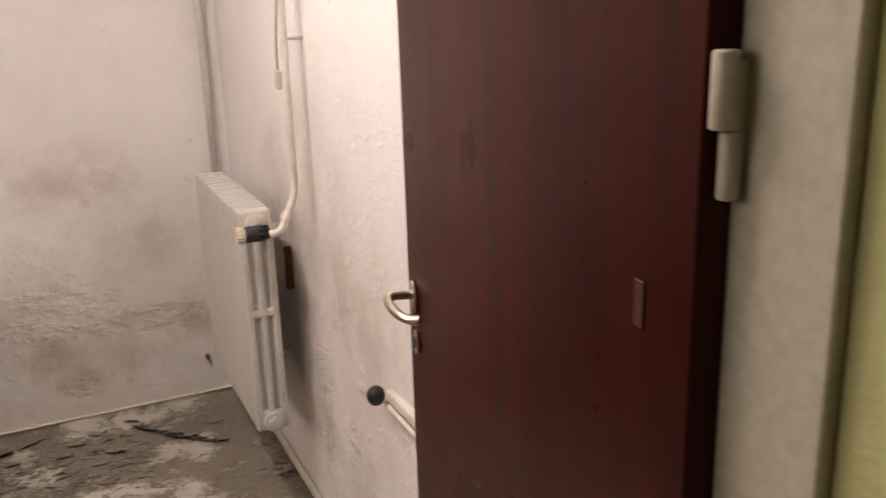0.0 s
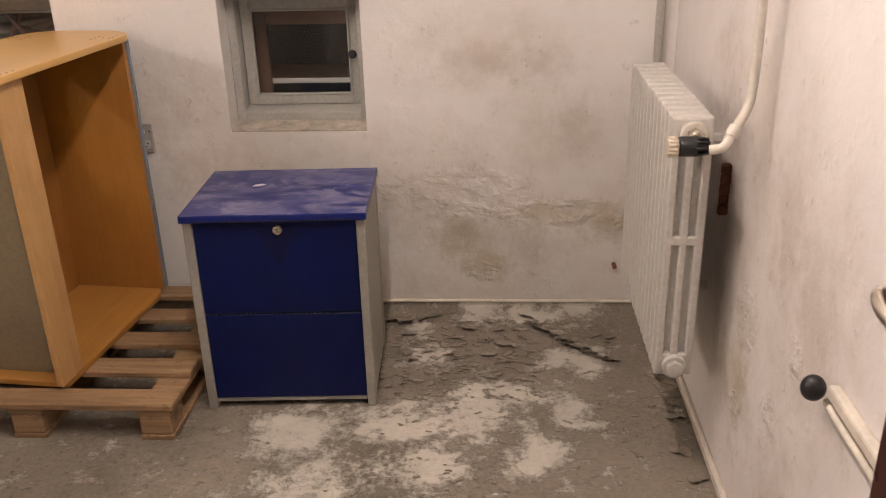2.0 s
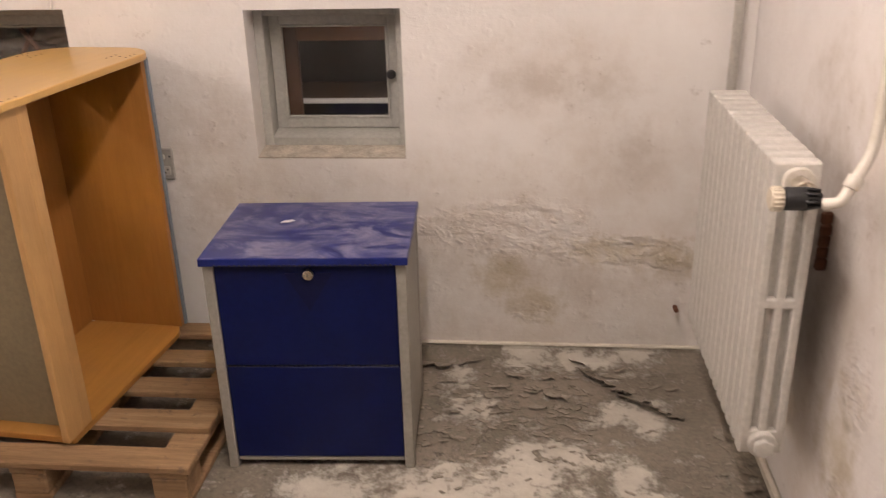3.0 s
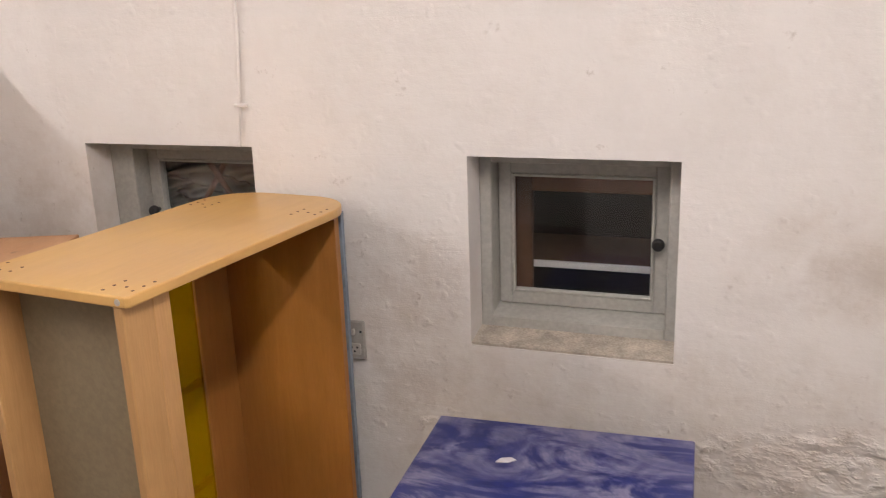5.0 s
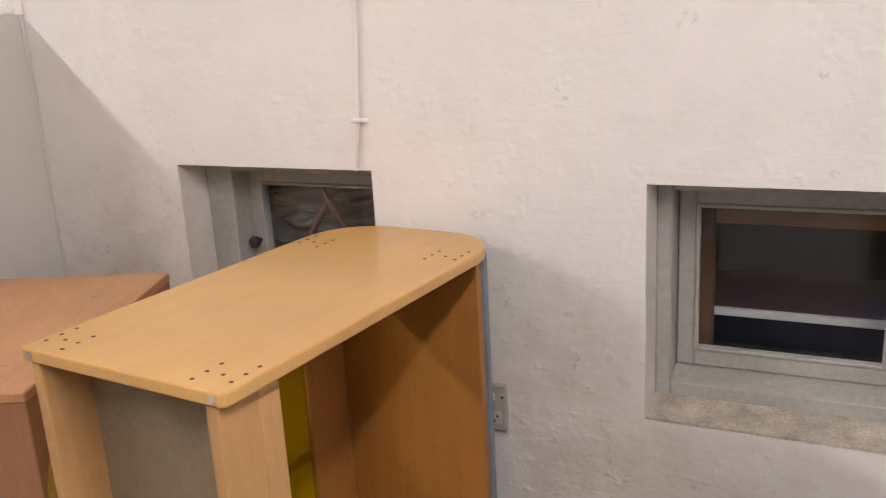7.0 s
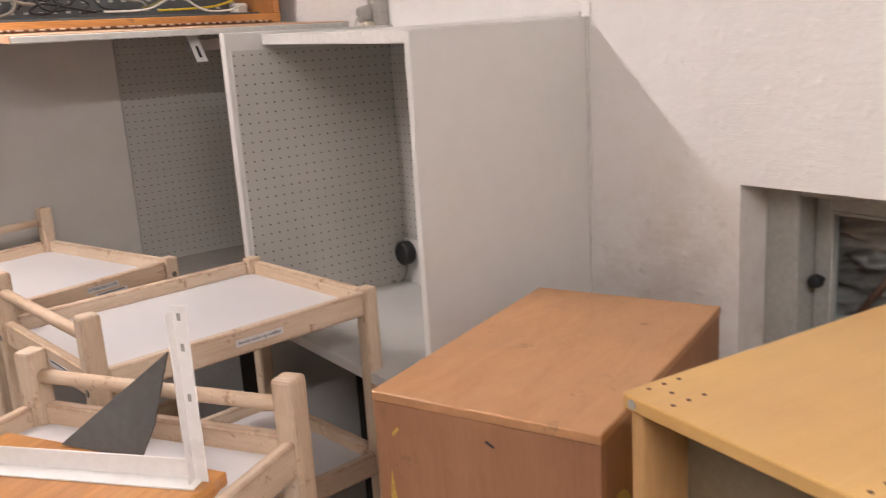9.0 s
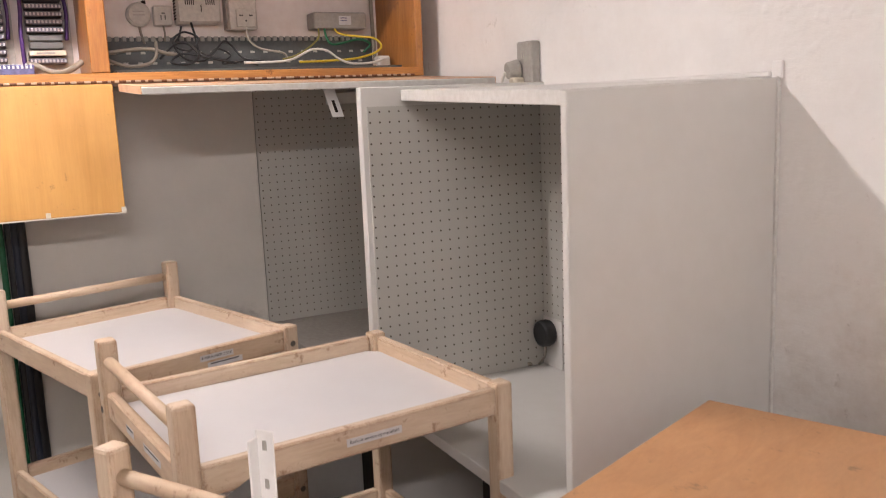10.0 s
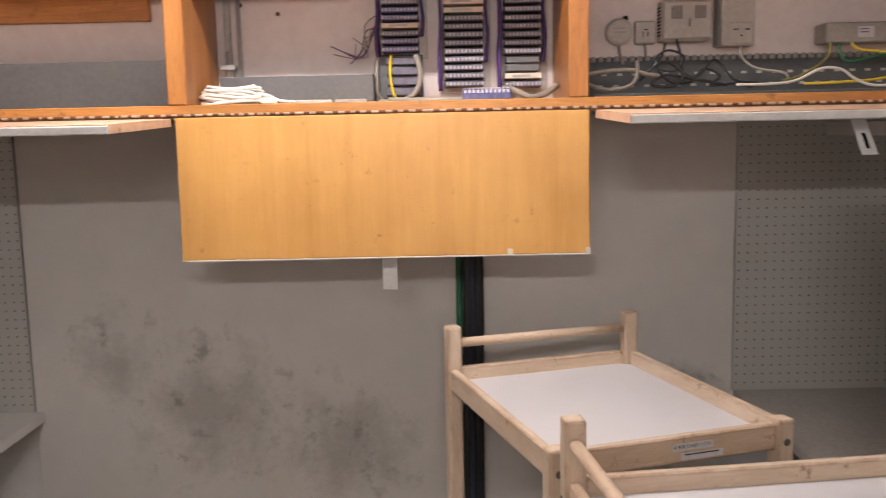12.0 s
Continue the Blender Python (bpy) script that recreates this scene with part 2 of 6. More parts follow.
def dusty_blue():
    m, nt, b = material("dusty_blue_lacquer")
    v = coords(nt, shift=False)
    f = noise_fac(nt, v, 6.5, 9, 0.7, 1.3)
    fine = noise_fac(nt, v, 40.0, 4, 0.6)
    wipe = noise_fac(nt, coords(nt, (4.5, 9, 4.5), (0, 0, 35), shift=False), 1.0, 6, 0.6, 1.8)
    dust = calc(nt, "MULTIPLY", ramp(nt, f, (0.36, 0.15), (0.60, 1.0)), ramp(nt, wipe, (0.42, 0.05), (0.54, 0.60), (0.66, 0.40)))
    nrm = nt.nodes.new("ShaderNodeNewGeometry")
    sep = nt.nodes.new("ShaderNodeSeparateXYZ")
    nt.links.new(nrm.outputs["Normal"], sep.inputs[0])
    up = calc(nt, "MULTIPLY", sep.outputs["Z"], 1.0, clamp=True)
    dust = calc(nt, "MULTIPLY", dust, calc(nt, "POWER", up, 4.0))
    col = mix(nt, dust, ramp(nt, fine, (0.3, (0.006, 0.013, 0.105)), (0.7, (0.008, 0.017, 0.14))), (0.33, 0.31, 0.40))
    nt.links.new(col, b.inputs["Base Color"])
    nt.links.new(calc(nt, "MULTIPLY_ADD", dust, 0.45, 0.32), b.inputs["Roughness"])
    b.inputs["Specular IOR Level"].default_value = 0.3
    return m


def mould_panel():
    m, nt, b = material("grey_painted_board_with_mould")
    v = coords(nt, shift=False)
    mid = noise_fac(nt, v, 5.0, 6, 0.65)
    spots = noise_fac(nt, v, 16.0, 7, 0.7)
    s = blobs(nt, v, [(-3.1, 1.55, 0.68, 0.45, 0.75), (-3.1, 1.95, 0.55, 0.35, 0.8), (-3.1, 1.3, 0.8, 0.25, 1), (-3.1, 2.95, 0.72, 0.14, 1)])
    col = ramp(nt, mid, (0.3, (0.60, 0.57, 0.525)), (0.7, (0.66, 0.625, 0.575)))
    cloud = noise_fac(nt, v, 7.0, 9, 0.75)
    smear = ramp(nt, calc(nt, "MULTIPLY_ADD", cloud, 2.0, calc(nt, "SUBTRACT", s, 1.42)), (0.0, 0.0), (0.55, 0.40))
    col = mix(nt, smear, col, (0.19, 0.165, 0.14))
    dots = calc(nt, "MULTIPLY", ramp(nt, spots, (0.56, 0.0), (0.70, 0.9)), ramp(nt, s, (0.1, 0.0), (0.5, 0.50)))
    col = mix(nt, dots, col, (0.07, 0.055, 0.045))
    nt.links.new(col, b.inputs["Base Color"])
    b.inputs["Roughness"].default_value = 0.55
    bump(nt, b, noise_fac(nt, v, 60.0, 3), 0.15, 0.002)
    return m


def glass_mat(name, tint=(0.95, 0.97, 0.96)):
    m, nt, b = material(name)
    b.inputs["Base Color"].default_value = (*tint, 1)
    b.inputs["Transmission Weight"].default_value = 1.0
    b.inputs["Roughness"].default_value = 0.03
    b.inputs["IOR"].default_value = 1.45
    return m


WALL_N = plaster("old_whitewash_north", (0.80, 0.775, 0.75),
                 stains=[(0.85, 3.58, 0.90, 0.42, 0.45), (1.05, 3.58, 0.60, 0.45, 0.7), (0.80, 3.58, 0.25, 0.45, 0.8), (1.1, 3.58, 0.35, 0.5, 0.8),
                         (0.60, 3.58, 0.45, 0.6, 0.6), (-0.1, 3.58, 0.50, 0.55, 0.6), (0.7, 3.58, 0.05, 1.0, 0.25), (-0.30, 3.58, 0.72, 0.45, 0.8), (-1.15, 3.58, 0.85, 0.45, 0.9)],
                 blisters=[(0.72, 3.58, 0.44, 0.34, 0.40), (0.86, 3.58, 0.40, 0.20, 0.5), (1.08, 3.58, 0.37, 0.18, 0.45), (1.21, 3.58, 0.35, 0.16, 0.5), (0.80, 3.58, 0.15, 0.10, 0.5),
                           (0.50, 3.58, 0.44, 0.16, 0.3), (-0.12, 3.58, 0.44, 0.07, 0.3)],
                 ochre=[(0.80, 3.58, 0.18, 0.16, 0.8), (1.05, 3.58, 0.36, 0.24, 0.4), (1.20, 3.58, 0.34, 0.18, 0.6), (0.70, 3.58, 0.28, 0.16, 0.8)],
                 smudges=[(0.77, 3.58, 0.87, 0.20, 0.45, 0.42), (0.98, 3.58, 0.845, 0.17, 0.6, 0.42), (1.08, 3.58, 0.67, 0.12, 1.2, 0.40), (0.56, 3.58, 0.80, 0.16, 0.5, 0.22),
                          (0.72, 3.58, 0.30, 0.16, 0.7, 0.60), (0.80, 3.58, 0.17, 0.13, 0.6, 0.50), (1.22, 3.58, 0.32, 0.15, 0.7, 0.50), (0.95, 3.58, 0.25, 0.22, 0.5, 0.30),
                          (0.46, 3.58, 0.30, 0.20, 0.8, 0.30), (-0.20, 3.58, 0.74, 0.18, 1.0, 0.20), (-0.16, 3.58, 0.56, 0.20, 0.7, 0.26), (-0.10, 3.58, 0.42, 0.18, 0.7, 0.40), (-1.20, 3.58, 0.80, 0.30, 0.9, 0.28)])
WALL_E = plaster("old_whitewash_east", (0.79, 0.755, 0.735),
                 stains=[(1.38, 2.42, 0.82, 0.30, 1.3), (1.38, 2.25, 0.65, 0.35, 1.5), (1.38, 2.72, 0.45, 0.4, 1.6), (1.38, 2.9, 0.75, 0.35, 1.5), (1.38, 2.62, 1.0, 0.28, 1.4), (1.38, 2.2, 0.1, 0.6, 0.5)],
                 blisters=[(1.38, 2.58, 0.50, 0.12, 1.0), (1.38, 2.28, 0.57, 0.06, 0.9), (1.38, 2.60, 0.25, 0.08, 0.9), (1.38, 2.38, 0.36, 0.08, 1.2)],
                 ochre=[(1.38, 2.62, 0.33, 0.2, 1.3)],
                 smudges=[(1.38, 2.44, 0.82, 0.16, 1.2, 0.38), (1.38, 2.36, 0.70, 0.16, 0.9, 0.35), (1.38, 2.18, 0.68, 0.18, 1.1, 0.35), (1.38, 2.83, 0.60, 0.16, 2.2, 0.60), (1.38, 2.85, 0.85, 0.22, 1.0, 0.40),
                          (1.38, 2.60, 0.30, 0.20, 0.9, 0.45), (1.38, 2.95, 0.95, 0.20, 1.2, 0.35), (1.38, 2.30, 0.25, 0.22, 0.8, 0.35)])
WALL = plaster("old_whitewash", (0.72, 0.695, 0.67))
CORR = plaster("yellow_green_wall_paint", (0.56, 0.55, 0.28))
# ceiling is out of view; mid-grey keeps its bounced light low
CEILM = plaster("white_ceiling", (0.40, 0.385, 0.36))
FLOORM = floor_paint()
GREY = plain("grey_laminate", (0.585, 0.568, 0.540), 0.5, vary=0.02, scale=2.5, grain=0.03, relief=0.08)
GREY_EDGE = plain("light_grey_edge", (0.58, 0.56, 0.53), 0.5, vary=0.05)
PEG_YZ = pegboard_mat("grey_pegboard_side", ("Y", "Z"))
PEG_XZ = pegboard_mat("grey_pegboard_back", ("X", "Z"))
MOULD = mould_panel()
# one beech varnish; upright panels and bottom carry their shade in darker colours
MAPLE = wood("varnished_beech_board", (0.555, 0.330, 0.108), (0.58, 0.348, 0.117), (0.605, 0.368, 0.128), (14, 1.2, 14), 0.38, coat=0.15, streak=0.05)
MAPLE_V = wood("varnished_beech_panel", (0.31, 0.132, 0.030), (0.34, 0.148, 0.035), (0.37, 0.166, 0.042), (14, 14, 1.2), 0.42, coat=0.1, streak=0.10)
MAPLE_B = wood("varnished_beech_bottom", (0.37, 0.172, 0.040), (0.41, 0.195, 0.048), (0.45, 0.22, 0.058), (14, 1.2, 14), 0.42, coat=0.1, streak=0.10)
BEECH_L = wood("pale_beech_post", (0.43, 0.240, 0.092), (0.465, 0.268, 0.108), (0.50, 0.295, 0.124), (12, 12, 1.0), 0.45, streak=0.12)
TROLLEY = wood("worn_pale_beech", (0.49, 0.36, 0.245), (0.58, 0.45, 0.325), (0.66, 0.535, 0.41), (9, 1.2, 9), 0.5, wear=0.35, wear_c=(0.23, 0.105, 0.05), streak=0.15, edge=0.011)
TROLLEY_V = wood("worn_pale_beech_leg", (0.49, 0.36, 0.245), (0.58, 0.45, 0.325), (0.66, 0.535, 0.41), (9, 9, 1.2), 0.5, wear=0.35, wear_c=(0.23, 0.105, 0.05), streak=0.15, edge=0.011)
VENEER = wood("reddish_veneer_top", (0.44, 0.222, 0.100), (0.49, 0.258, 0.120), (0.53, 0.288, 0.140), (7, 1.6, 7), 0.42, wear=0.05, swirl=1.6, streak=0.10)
# same veneer as the top, darkened for the shade on upright faces
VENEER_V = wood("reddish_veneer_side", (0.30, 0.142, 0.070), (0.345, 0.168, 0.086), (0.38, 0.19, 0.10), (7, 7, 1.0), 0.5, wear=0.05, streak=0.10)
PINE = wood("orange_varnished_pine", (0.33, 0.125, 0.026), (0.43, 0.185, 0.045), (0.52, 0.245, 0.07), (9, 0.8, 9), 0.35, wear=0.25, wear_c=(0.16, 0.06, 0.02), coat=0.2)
PINE_FLAP = wood("orange_varnished_flap", (0.50, 0.245, 0.060), (0.555, 0.285, 0.075), (0.60, 0.315, 0.090), (7, 7, 0.5), 0.35, wear=0.04, wear_c=(0.2, 0.09, 0.03), coat=0.2, swirl=0.8, streak=0.08)
PINK_WOOD = wood("worn_pinkish_leaf", (0.55, 0.33, 0.20), (0.63, 0.40, 0.26), (0.70, 0.47, 0.32), (9, 0.9, 9), 0.5, wear=0.4)
PALLET = wood("rough_pallet_pine", (0.19, 0.11, 0.054), (0.27, 0.162, 0.083), (0.34, 0.225, 0.125), (1.0, 12, 12), 0.8, wear=0.5, wear_c=(0.13, 0.08, 0.05))
MAHOG = wood("dark_mahogany_door", (0.016, 0.0016, 0.0010), (0.034, 0.0034, 0.0020), (0.056, 0.0062, 0.0034), (16, 16, 0.9), 0.30, coat=0.0, swirl=0.0, spec=0.10)
DARKWOOD = wood("dark_brown_shaft_wood", (0.075, 0.030, 0.013), (0.10, 0.041, 0.018), (0.13, 0.056, 0.025), (9, 9, 1), 0.6)
BLUE = dusty_blue()
# the lid's blue, darkened because the front faces away from the lamps
BLUE_SHADED = plain("navy_lacquer", (0.0020, 0.0058, 0.050), 0.4, vary=0.15, spec=0.18)
GREYMETAL = plain("grey_metal_post", (0.27, 0.255, 0.225), 0.45, 0.0, relief=0.1)
BLACK = plain("black_rubber", (0.012, 0.012, 0.013), 0.45)
# near-black for unlit voids, the shade under the benches and small dark slots
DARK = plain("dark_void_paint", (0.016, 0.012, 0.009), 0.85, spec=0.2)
WHITE_P = plain("white_enamel", (0.76, 0.74, 0.72), 0.3, vary=0.04)
TRAY = plain("white_tray_laminate", (0.60, 0.58, 0.585), 0.35, vary=0.015, scale=2.0, grain=0.02)
RADM = plain("old_grey_white_radiator_enamel", (0.50, 0.48, 0.445), 0.38, vary=0.06, relief=0.15)
RADTOP = plain("yellowed_pipe_paint", (0.59, 0.55, 0.485), 0.4, vary=0.1, relief=0.15)
BOLT = plain("dark_steel_bolt", (0.16, 0.14, 0.12), 0.4, 0.8)
CREAM = plain("cream_plastic", (0.60, 0.53, 0.42), 0.4)
CHROME = plain("worn_nickel", (0.62, 0.56, 0.48), 0.28, 1.0)
DULLBRASS = plain("dull_brass", (0.20, 0.14, 0.055), 0.45, 0.8)
GREYPL = plain("grey_plastic", (0.33, 0.31, 0.28), 0.5, vary=0.06)
LGREYPL = plain("light_grey_plastic", (0.45, 0.42, 0.375), 0.45, vary=0.06)
DUCT = plain("dark_grey_duct", (0.075, 0.078, 0.076), 0.5)
FRAMEP = plain("grey_window_paint", (0.375, 0.37, 0.34), 0.45, vary=0.06)
WHITEB = plain("pinkish_white_board", (0.72, 0.645, 0.60), 0.6, vary=0.05, scale=3.0)
RUST = plain("rust", (0.12, 0.042, 0.02), 0.85, vary=0.4, scale=25.0, relief=0.6)
SLATE = plain("dark_grey_sheet_metal", (0.10, 0.095, 0.09), 0.45, 0.3)
PAPER = plain("white_label_paper", (0.58, 0.57, 0.58), 0.6, vary=0.03)
INK = plain("dark_print", (0.04, 0.04, 0.05), 0.6)
BLUEGREY = plain("blue_grey_paint", (0.17, 0.21, 0.26), 0.5)
BEIGEP = plain("grey_beige_laminate", (0.235, 0.188, 0.118), 0.5, vary=0.06)
PURPLE = plain("purple_wire", (0.06, 0.02, 0.12), 0.5)
TERM = plain("terminal_strip_plastic", (0.11, 0.10, 0.125), 0.5, vary=0.25, scale=60)
TERMB = plain("blue_terminal_plastic", (0.10, 0.10, 0.22), 0.5, vary=0.35, scale=90)
YEL = plain("yellow_wire", (0.55, 0.40, 0.02), 0.4)
GRN = plain("green_wire", (0.01, 0.10, 0.04), 0.5)
WIREW = plain("white_cable", (0.66, 0.63, 0.57), 0.45)
WIREG = plain("grey_cable", (0.24, 0.21, 0.17), 0.5)
HINGE_P = plain("paint_spotted_hinge", (0.42, 0.31, 0.22), 0.5, vary=0.3, scale=60)
PAPER_C = plain("cream_marker_strip", (0.58, 0.50, 0.40), 0.6, vary=0.05)
GLASS = glass_mat("window_glass")
SKIRT = plain("dirty_white_skirting", (0.62, 0.57, 0.49), 0.6, vary=0.15)
# grey laminate darkened and warmed for the shadow in the corner bay
BAYFLOOR = plain("warm_grey_bay_board", (0.31, 0.285, 0.255), 0.55, vary=0.08)
# near-black colour for the unlit depth of the case
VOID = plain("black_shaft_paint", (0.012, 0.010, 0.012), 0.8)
FOIL = plain("crumpled_grey_plastic_sheet", (0.15, 0.155, 0.15), 0.14, 0.0, vary=0.4, scale=14.0, coat=1.0, spec=0.8)


def acrylic():
    m, nt, b = material("yellow_acrylic")
    b.inputs["Base Color"].default_value = (0.75, 0.52, 0.0, 1)
    b.inputs["Transmission Weight"].default_value = 0.75
    b.inputs["Roughness"].default_value = 0.25
    b.inputs["IOR"].default_value = 1.3
    return m


YACR = acrylic()


# ---- building helpers ----
def link_mesh(name, bm, mat, parent=None, label="", smooth=False):
    me = bpy.data.meshes.new(name)
    bmesh.ops.recalc_face_normals(bm, faces=bm.faces)
    bm.to_mesh(me)
    bm.free()
    me.materials.append(mat)
    if smooth:
        for p in me.polygons:
            p.use_smooth = True
    ob = new(name, me)
    ob.parent = parent
    if label:
        ob["label"] = label
    return ob


def part(name, bm, mat, parent, label="", smooth=False):
    return link_mesh(name, bm, mat, parent, label, smooth)


def thing(name, m, label, category, group=""):
    ob = new(name)
    ob.empty_display_size = 0.1
    ob.matrix_basis = m
    return tagged(ob, label, category, group)


def add_box(bm, lo, hi, bev=0.0, seg=1):
    r = bmesh.ops.create_cube(bm, size=1)
    for v in r["verts"]:
        v.co = [lo[i] + (v.co[i] + 0.5) * (hi[i] - lo[i]) for i in range(3)]
    if bev:
        edges = list({e for v in r["verts"] for e in v.link_edges})
        bmesh.ops.bevel(bm, geom=edges, offset=bev, segments=seg, affect="EDGES", profile=0.5)
    return bm


def box(name, lo, hi, mat, parent=None, bev=0.002, label="", seg=1):
    return part(name, add_box(bmesh.new(), lo, hi, bev, seg), mat, parent, label)


def add_cyl(bm, p0, p1, r0, r1=None, seg=16, bev=0.0):
    p0, p1 = Vector(p0), Vector(p1)
    d = p1 - p0
    r = bmesh.ops.create_cone(bm, cap_ends=True, segments=seg, radius1=r0, radius2=r0 if r1 is None else r1, depth=d.length)
    turn = Vector((0, 0, 1)).rotation_difference(d).to_matrix().to_4x4()
    bmesh.ops.transform(bm, matrix=Matrix.Translation((p0 + p1) / 2) @ turn, verts=r["verts"])
    if bev:
        caps = [f for f in {f for v in r["verts"] for f in v.link_faces} if len(f.verts) == seg]
        bmesh.ops.bevel(bm, geom=list({e for f in caps for e in f.edges}), offset=bev, segments=2, affect="EDGES", profile=0.5)
    return bm


def cyl(name, p0, p1, r, mat, parent=None, r1=None, seg=18, bev=0.0, label=""):
    ob = part(name, add_cyl(bmesh.new(), p0, p1, r, r1, seg, bev), mat, parent, label)
    for p in ob.data.polygons:
        p.use_smooth = len(p.vertices) == 4
    return ob


def spline(pts, n=6):
    pts = [Vector(p) for p in pts]
    if len(pts) < 3:
        return pts
    out = []
    for i in range(len(pts) - 1):
        a, b, c, d = pts[max(i - 1, 0)], pts[i], pts[i + 1], pts[min(i + 2, len(pts) - 1)]
        for k in range(n):
            t = k / n
            out.append(0.5 * ((2 * b) + (c - a) * t + (2 * a - 5 * b + 4 * c - d) * t * t + (3 * b - a - 3 * c + d) * t ** 3))
    return out + [pts[-1]]


def add_tube(bm, pts, r, seg=8, n=6):
    pts = spline(pts, n)
    rings, prev = [], None
    for i, p in enumerate(pts):
        d = (pts[min(i + 1, len(pts) - 1)] - pts[max(i - 1, 0)]).normalized()
        side = prev - d * prev.dot(d) if prev is not None else d.orthogonal()
        side.normalize()
        prev = side
        up = d.cross(side)
        rings.append([bm.verts.new(p + (side * math.cos(a) + up * math.sin(a)) * r) for a in (2 * math.pi * k / seg for k in range(seg))])
    for a, b in zip(rings, rings[1:]):
        for k in range(seg):
            bm.faces.new((a[k], a[(k + 1) % seg], b[(k + 1) % seg], b[k]))
    bm.faces.new(rings[0][::-1])
    bm.faces.new(rings[-1])
    return bm


def tube(name, pts, r, mat, parent=None, seg=8, n=6, label=""):
    return part(name, add_tube(bmesh.new(), pts, r, seg, n), mat, parent, label, smooth=True)


def prism(name, outline, z0, z1, mat, parent=None, bev=0.002, label=""):
    """An outline in x and y, pulled up from z0 to z1."""
    bm = bmesh.new()
    f = bm.faces.new([bm.verts.new((x, y, z0)) for x, y in outline])
    r = bmesh.ops.extrude_face_region(bm, geom=[f])
    bmesh.ops.translate(bm, vec=(0, 0, z1 - z0), verts=[g for g in r["geom"] if isinstance(g, bmesh.types.BMVert)])
    if bev:
        rims = [e for e in bm.edges if abs(e.verts[0].co.z - e.verts[1].co.z) < 1e-6]
        bmesh.ops.bevel(bm, geom=rims, offset=bev, segments=2, affect="EDGES", profile=0.5)
    return part(name, bm, mat, parent, label)


def letters(name, text, size, m, mat, parent):
    """Flat letters turned to a mesh."""
    cu = bpy.data.curves.new(name, "FONT")
    cu.body, cu.size, cu.extrude, cu.align_x, cu.align_y = text, size, 0.0003, "CENTER", "CENTER"
    tmp = new(name, cu)
    me = bpy.data.meshes.new_from_object(tmp.evaluated_get(bpy.context.evaluated_depsgraph_get()))
    bpy.data.objects.remove(tmp)
    me.materials.append(mat)
    ob = new(name, me)
    ob.parent = parent
    ob.matrix_basis = m
    return ob


def structure(name, bm, mat, label="", category=""):
    return tagged(link_mesh(name, bm, mat), label, category, kind="structure")


# ---- room ----
XE, YN, XW = 1.385, 3.585, -3.12
Y_DOOR0, Y_DOOR1 = 0.83, 0.92          # the wall in which the door sits
W1 = (-0.033, 0.415, 0.648, 1.083)     # window openings: x0, x1, z0, z1
W2 = (-1.046, -0.563, 0.648, 1.092)


def wall_with_holes(name, x0, x1, y0, y1, z0, z1, holes, mat, label):
    """A wall along x, cut into blocks round its openings."""
    bm = bmesh.new()
    x = x0
    for a, b, c, d in sorted(holes):
        add_box(bm, (x, y0, z0), (a, y1, z1))
        if c > z0:
            add_box(bm, (a, y0, z0), (b, y1, c))
        add_box(bm, (a, y0, d), (b, y1, z1))
        x = b
    add_box(bm, (x, y0, z0), (x1, y1, z1))
    bmesh.ops.remove_doubles(bm, verts=bm.verts, dist=1e-5)
    pairs = {}
    for f in bm.faces:
        pairs.setdefault(tuple(round(c, 4) for c in f.calc_center_median()), []).append(f)
    bmesh.ops.delete(bm, geom=[f for fs in pairs.values() if len(fs) > 1 for f in fs], context="FACES")
    return structure(name, bm, mat, label, "wall")


structure("floor", add_box(bmesh.new(), (-3.4, -0.75, -0.12), (1.7, 3.9, 0.0)), FLOORM, "grey floor paint peeling off salty white concrete", "floor")
structure("ceiling", add_box(bmesh.new(), (-3.4, -0.75, CEIL), (1.7, 3.9, CEIL + 0.1)), CEILM, "plain unseen basement ceiling, darkened to reflect less light", "ceiling")
wall_with_holes("wall_north", -3.4, 1.7, YN, 3.86, 0, CEIL, [W1, W2], WALL_N, "thick whitewashed basement wall with damp stains and blisters")
structure("wall_east", add_box(bmesh.new(), (XE, Y_DOOR1, 0), (1.6, YN, CEIL)), WALL_E, "whitewashed wall with damp stains and flaking patches", "wall")
structure("wall_west", add_box(bmesh.new(), (-3.4, 0.2, 0), (XW, YN, CEIL)), WALL, "plain whitewashed wall behind the grey boarding", "wall")
wall_with_holes("wall_south", -0.3, 1.6, Y_DOOR0, Y_DOOR1, 0, CEIL, [(0.36, 1.225, -0.01, 2.06)], WALL, "thin whitewashed wall round the doorway")
structure("wall_return", add_box(bmesh.new(), (-0.3, 0.3, 0), (-0.2, Y_DOOR0, CEIL)), WALL, "short plain whitewashed return wall", "wall")
structure("wall_southwest", add_box(bmesh.new(), (-3.12, 0.2, 0), (-0.3, 0.3, CEIL)), WALL, "plain whitewashed wall", "wall")
structure("wall_corridor_east", add_box(bmesh.new(), (1.202, -0.75, 0), (1.6, Y_DOOR0, CEIL)), CORR, "corridor wall painted yellowish green", "wall")
structure("wall_corridor_west", add_box(bmesh.new(), (-0.2, -0.75, 0), (-0.1, Y_DOOR0, CEIL)), CORR, "corridor wall painted yellowish green", "wall")
structure("wall_corridor_south", add_box(bmesh.new(), (-0.1, -0.75, 0), (1.225, -0.65, CEIL)), CORR, "corridor wall painted yellowish green", "wall")

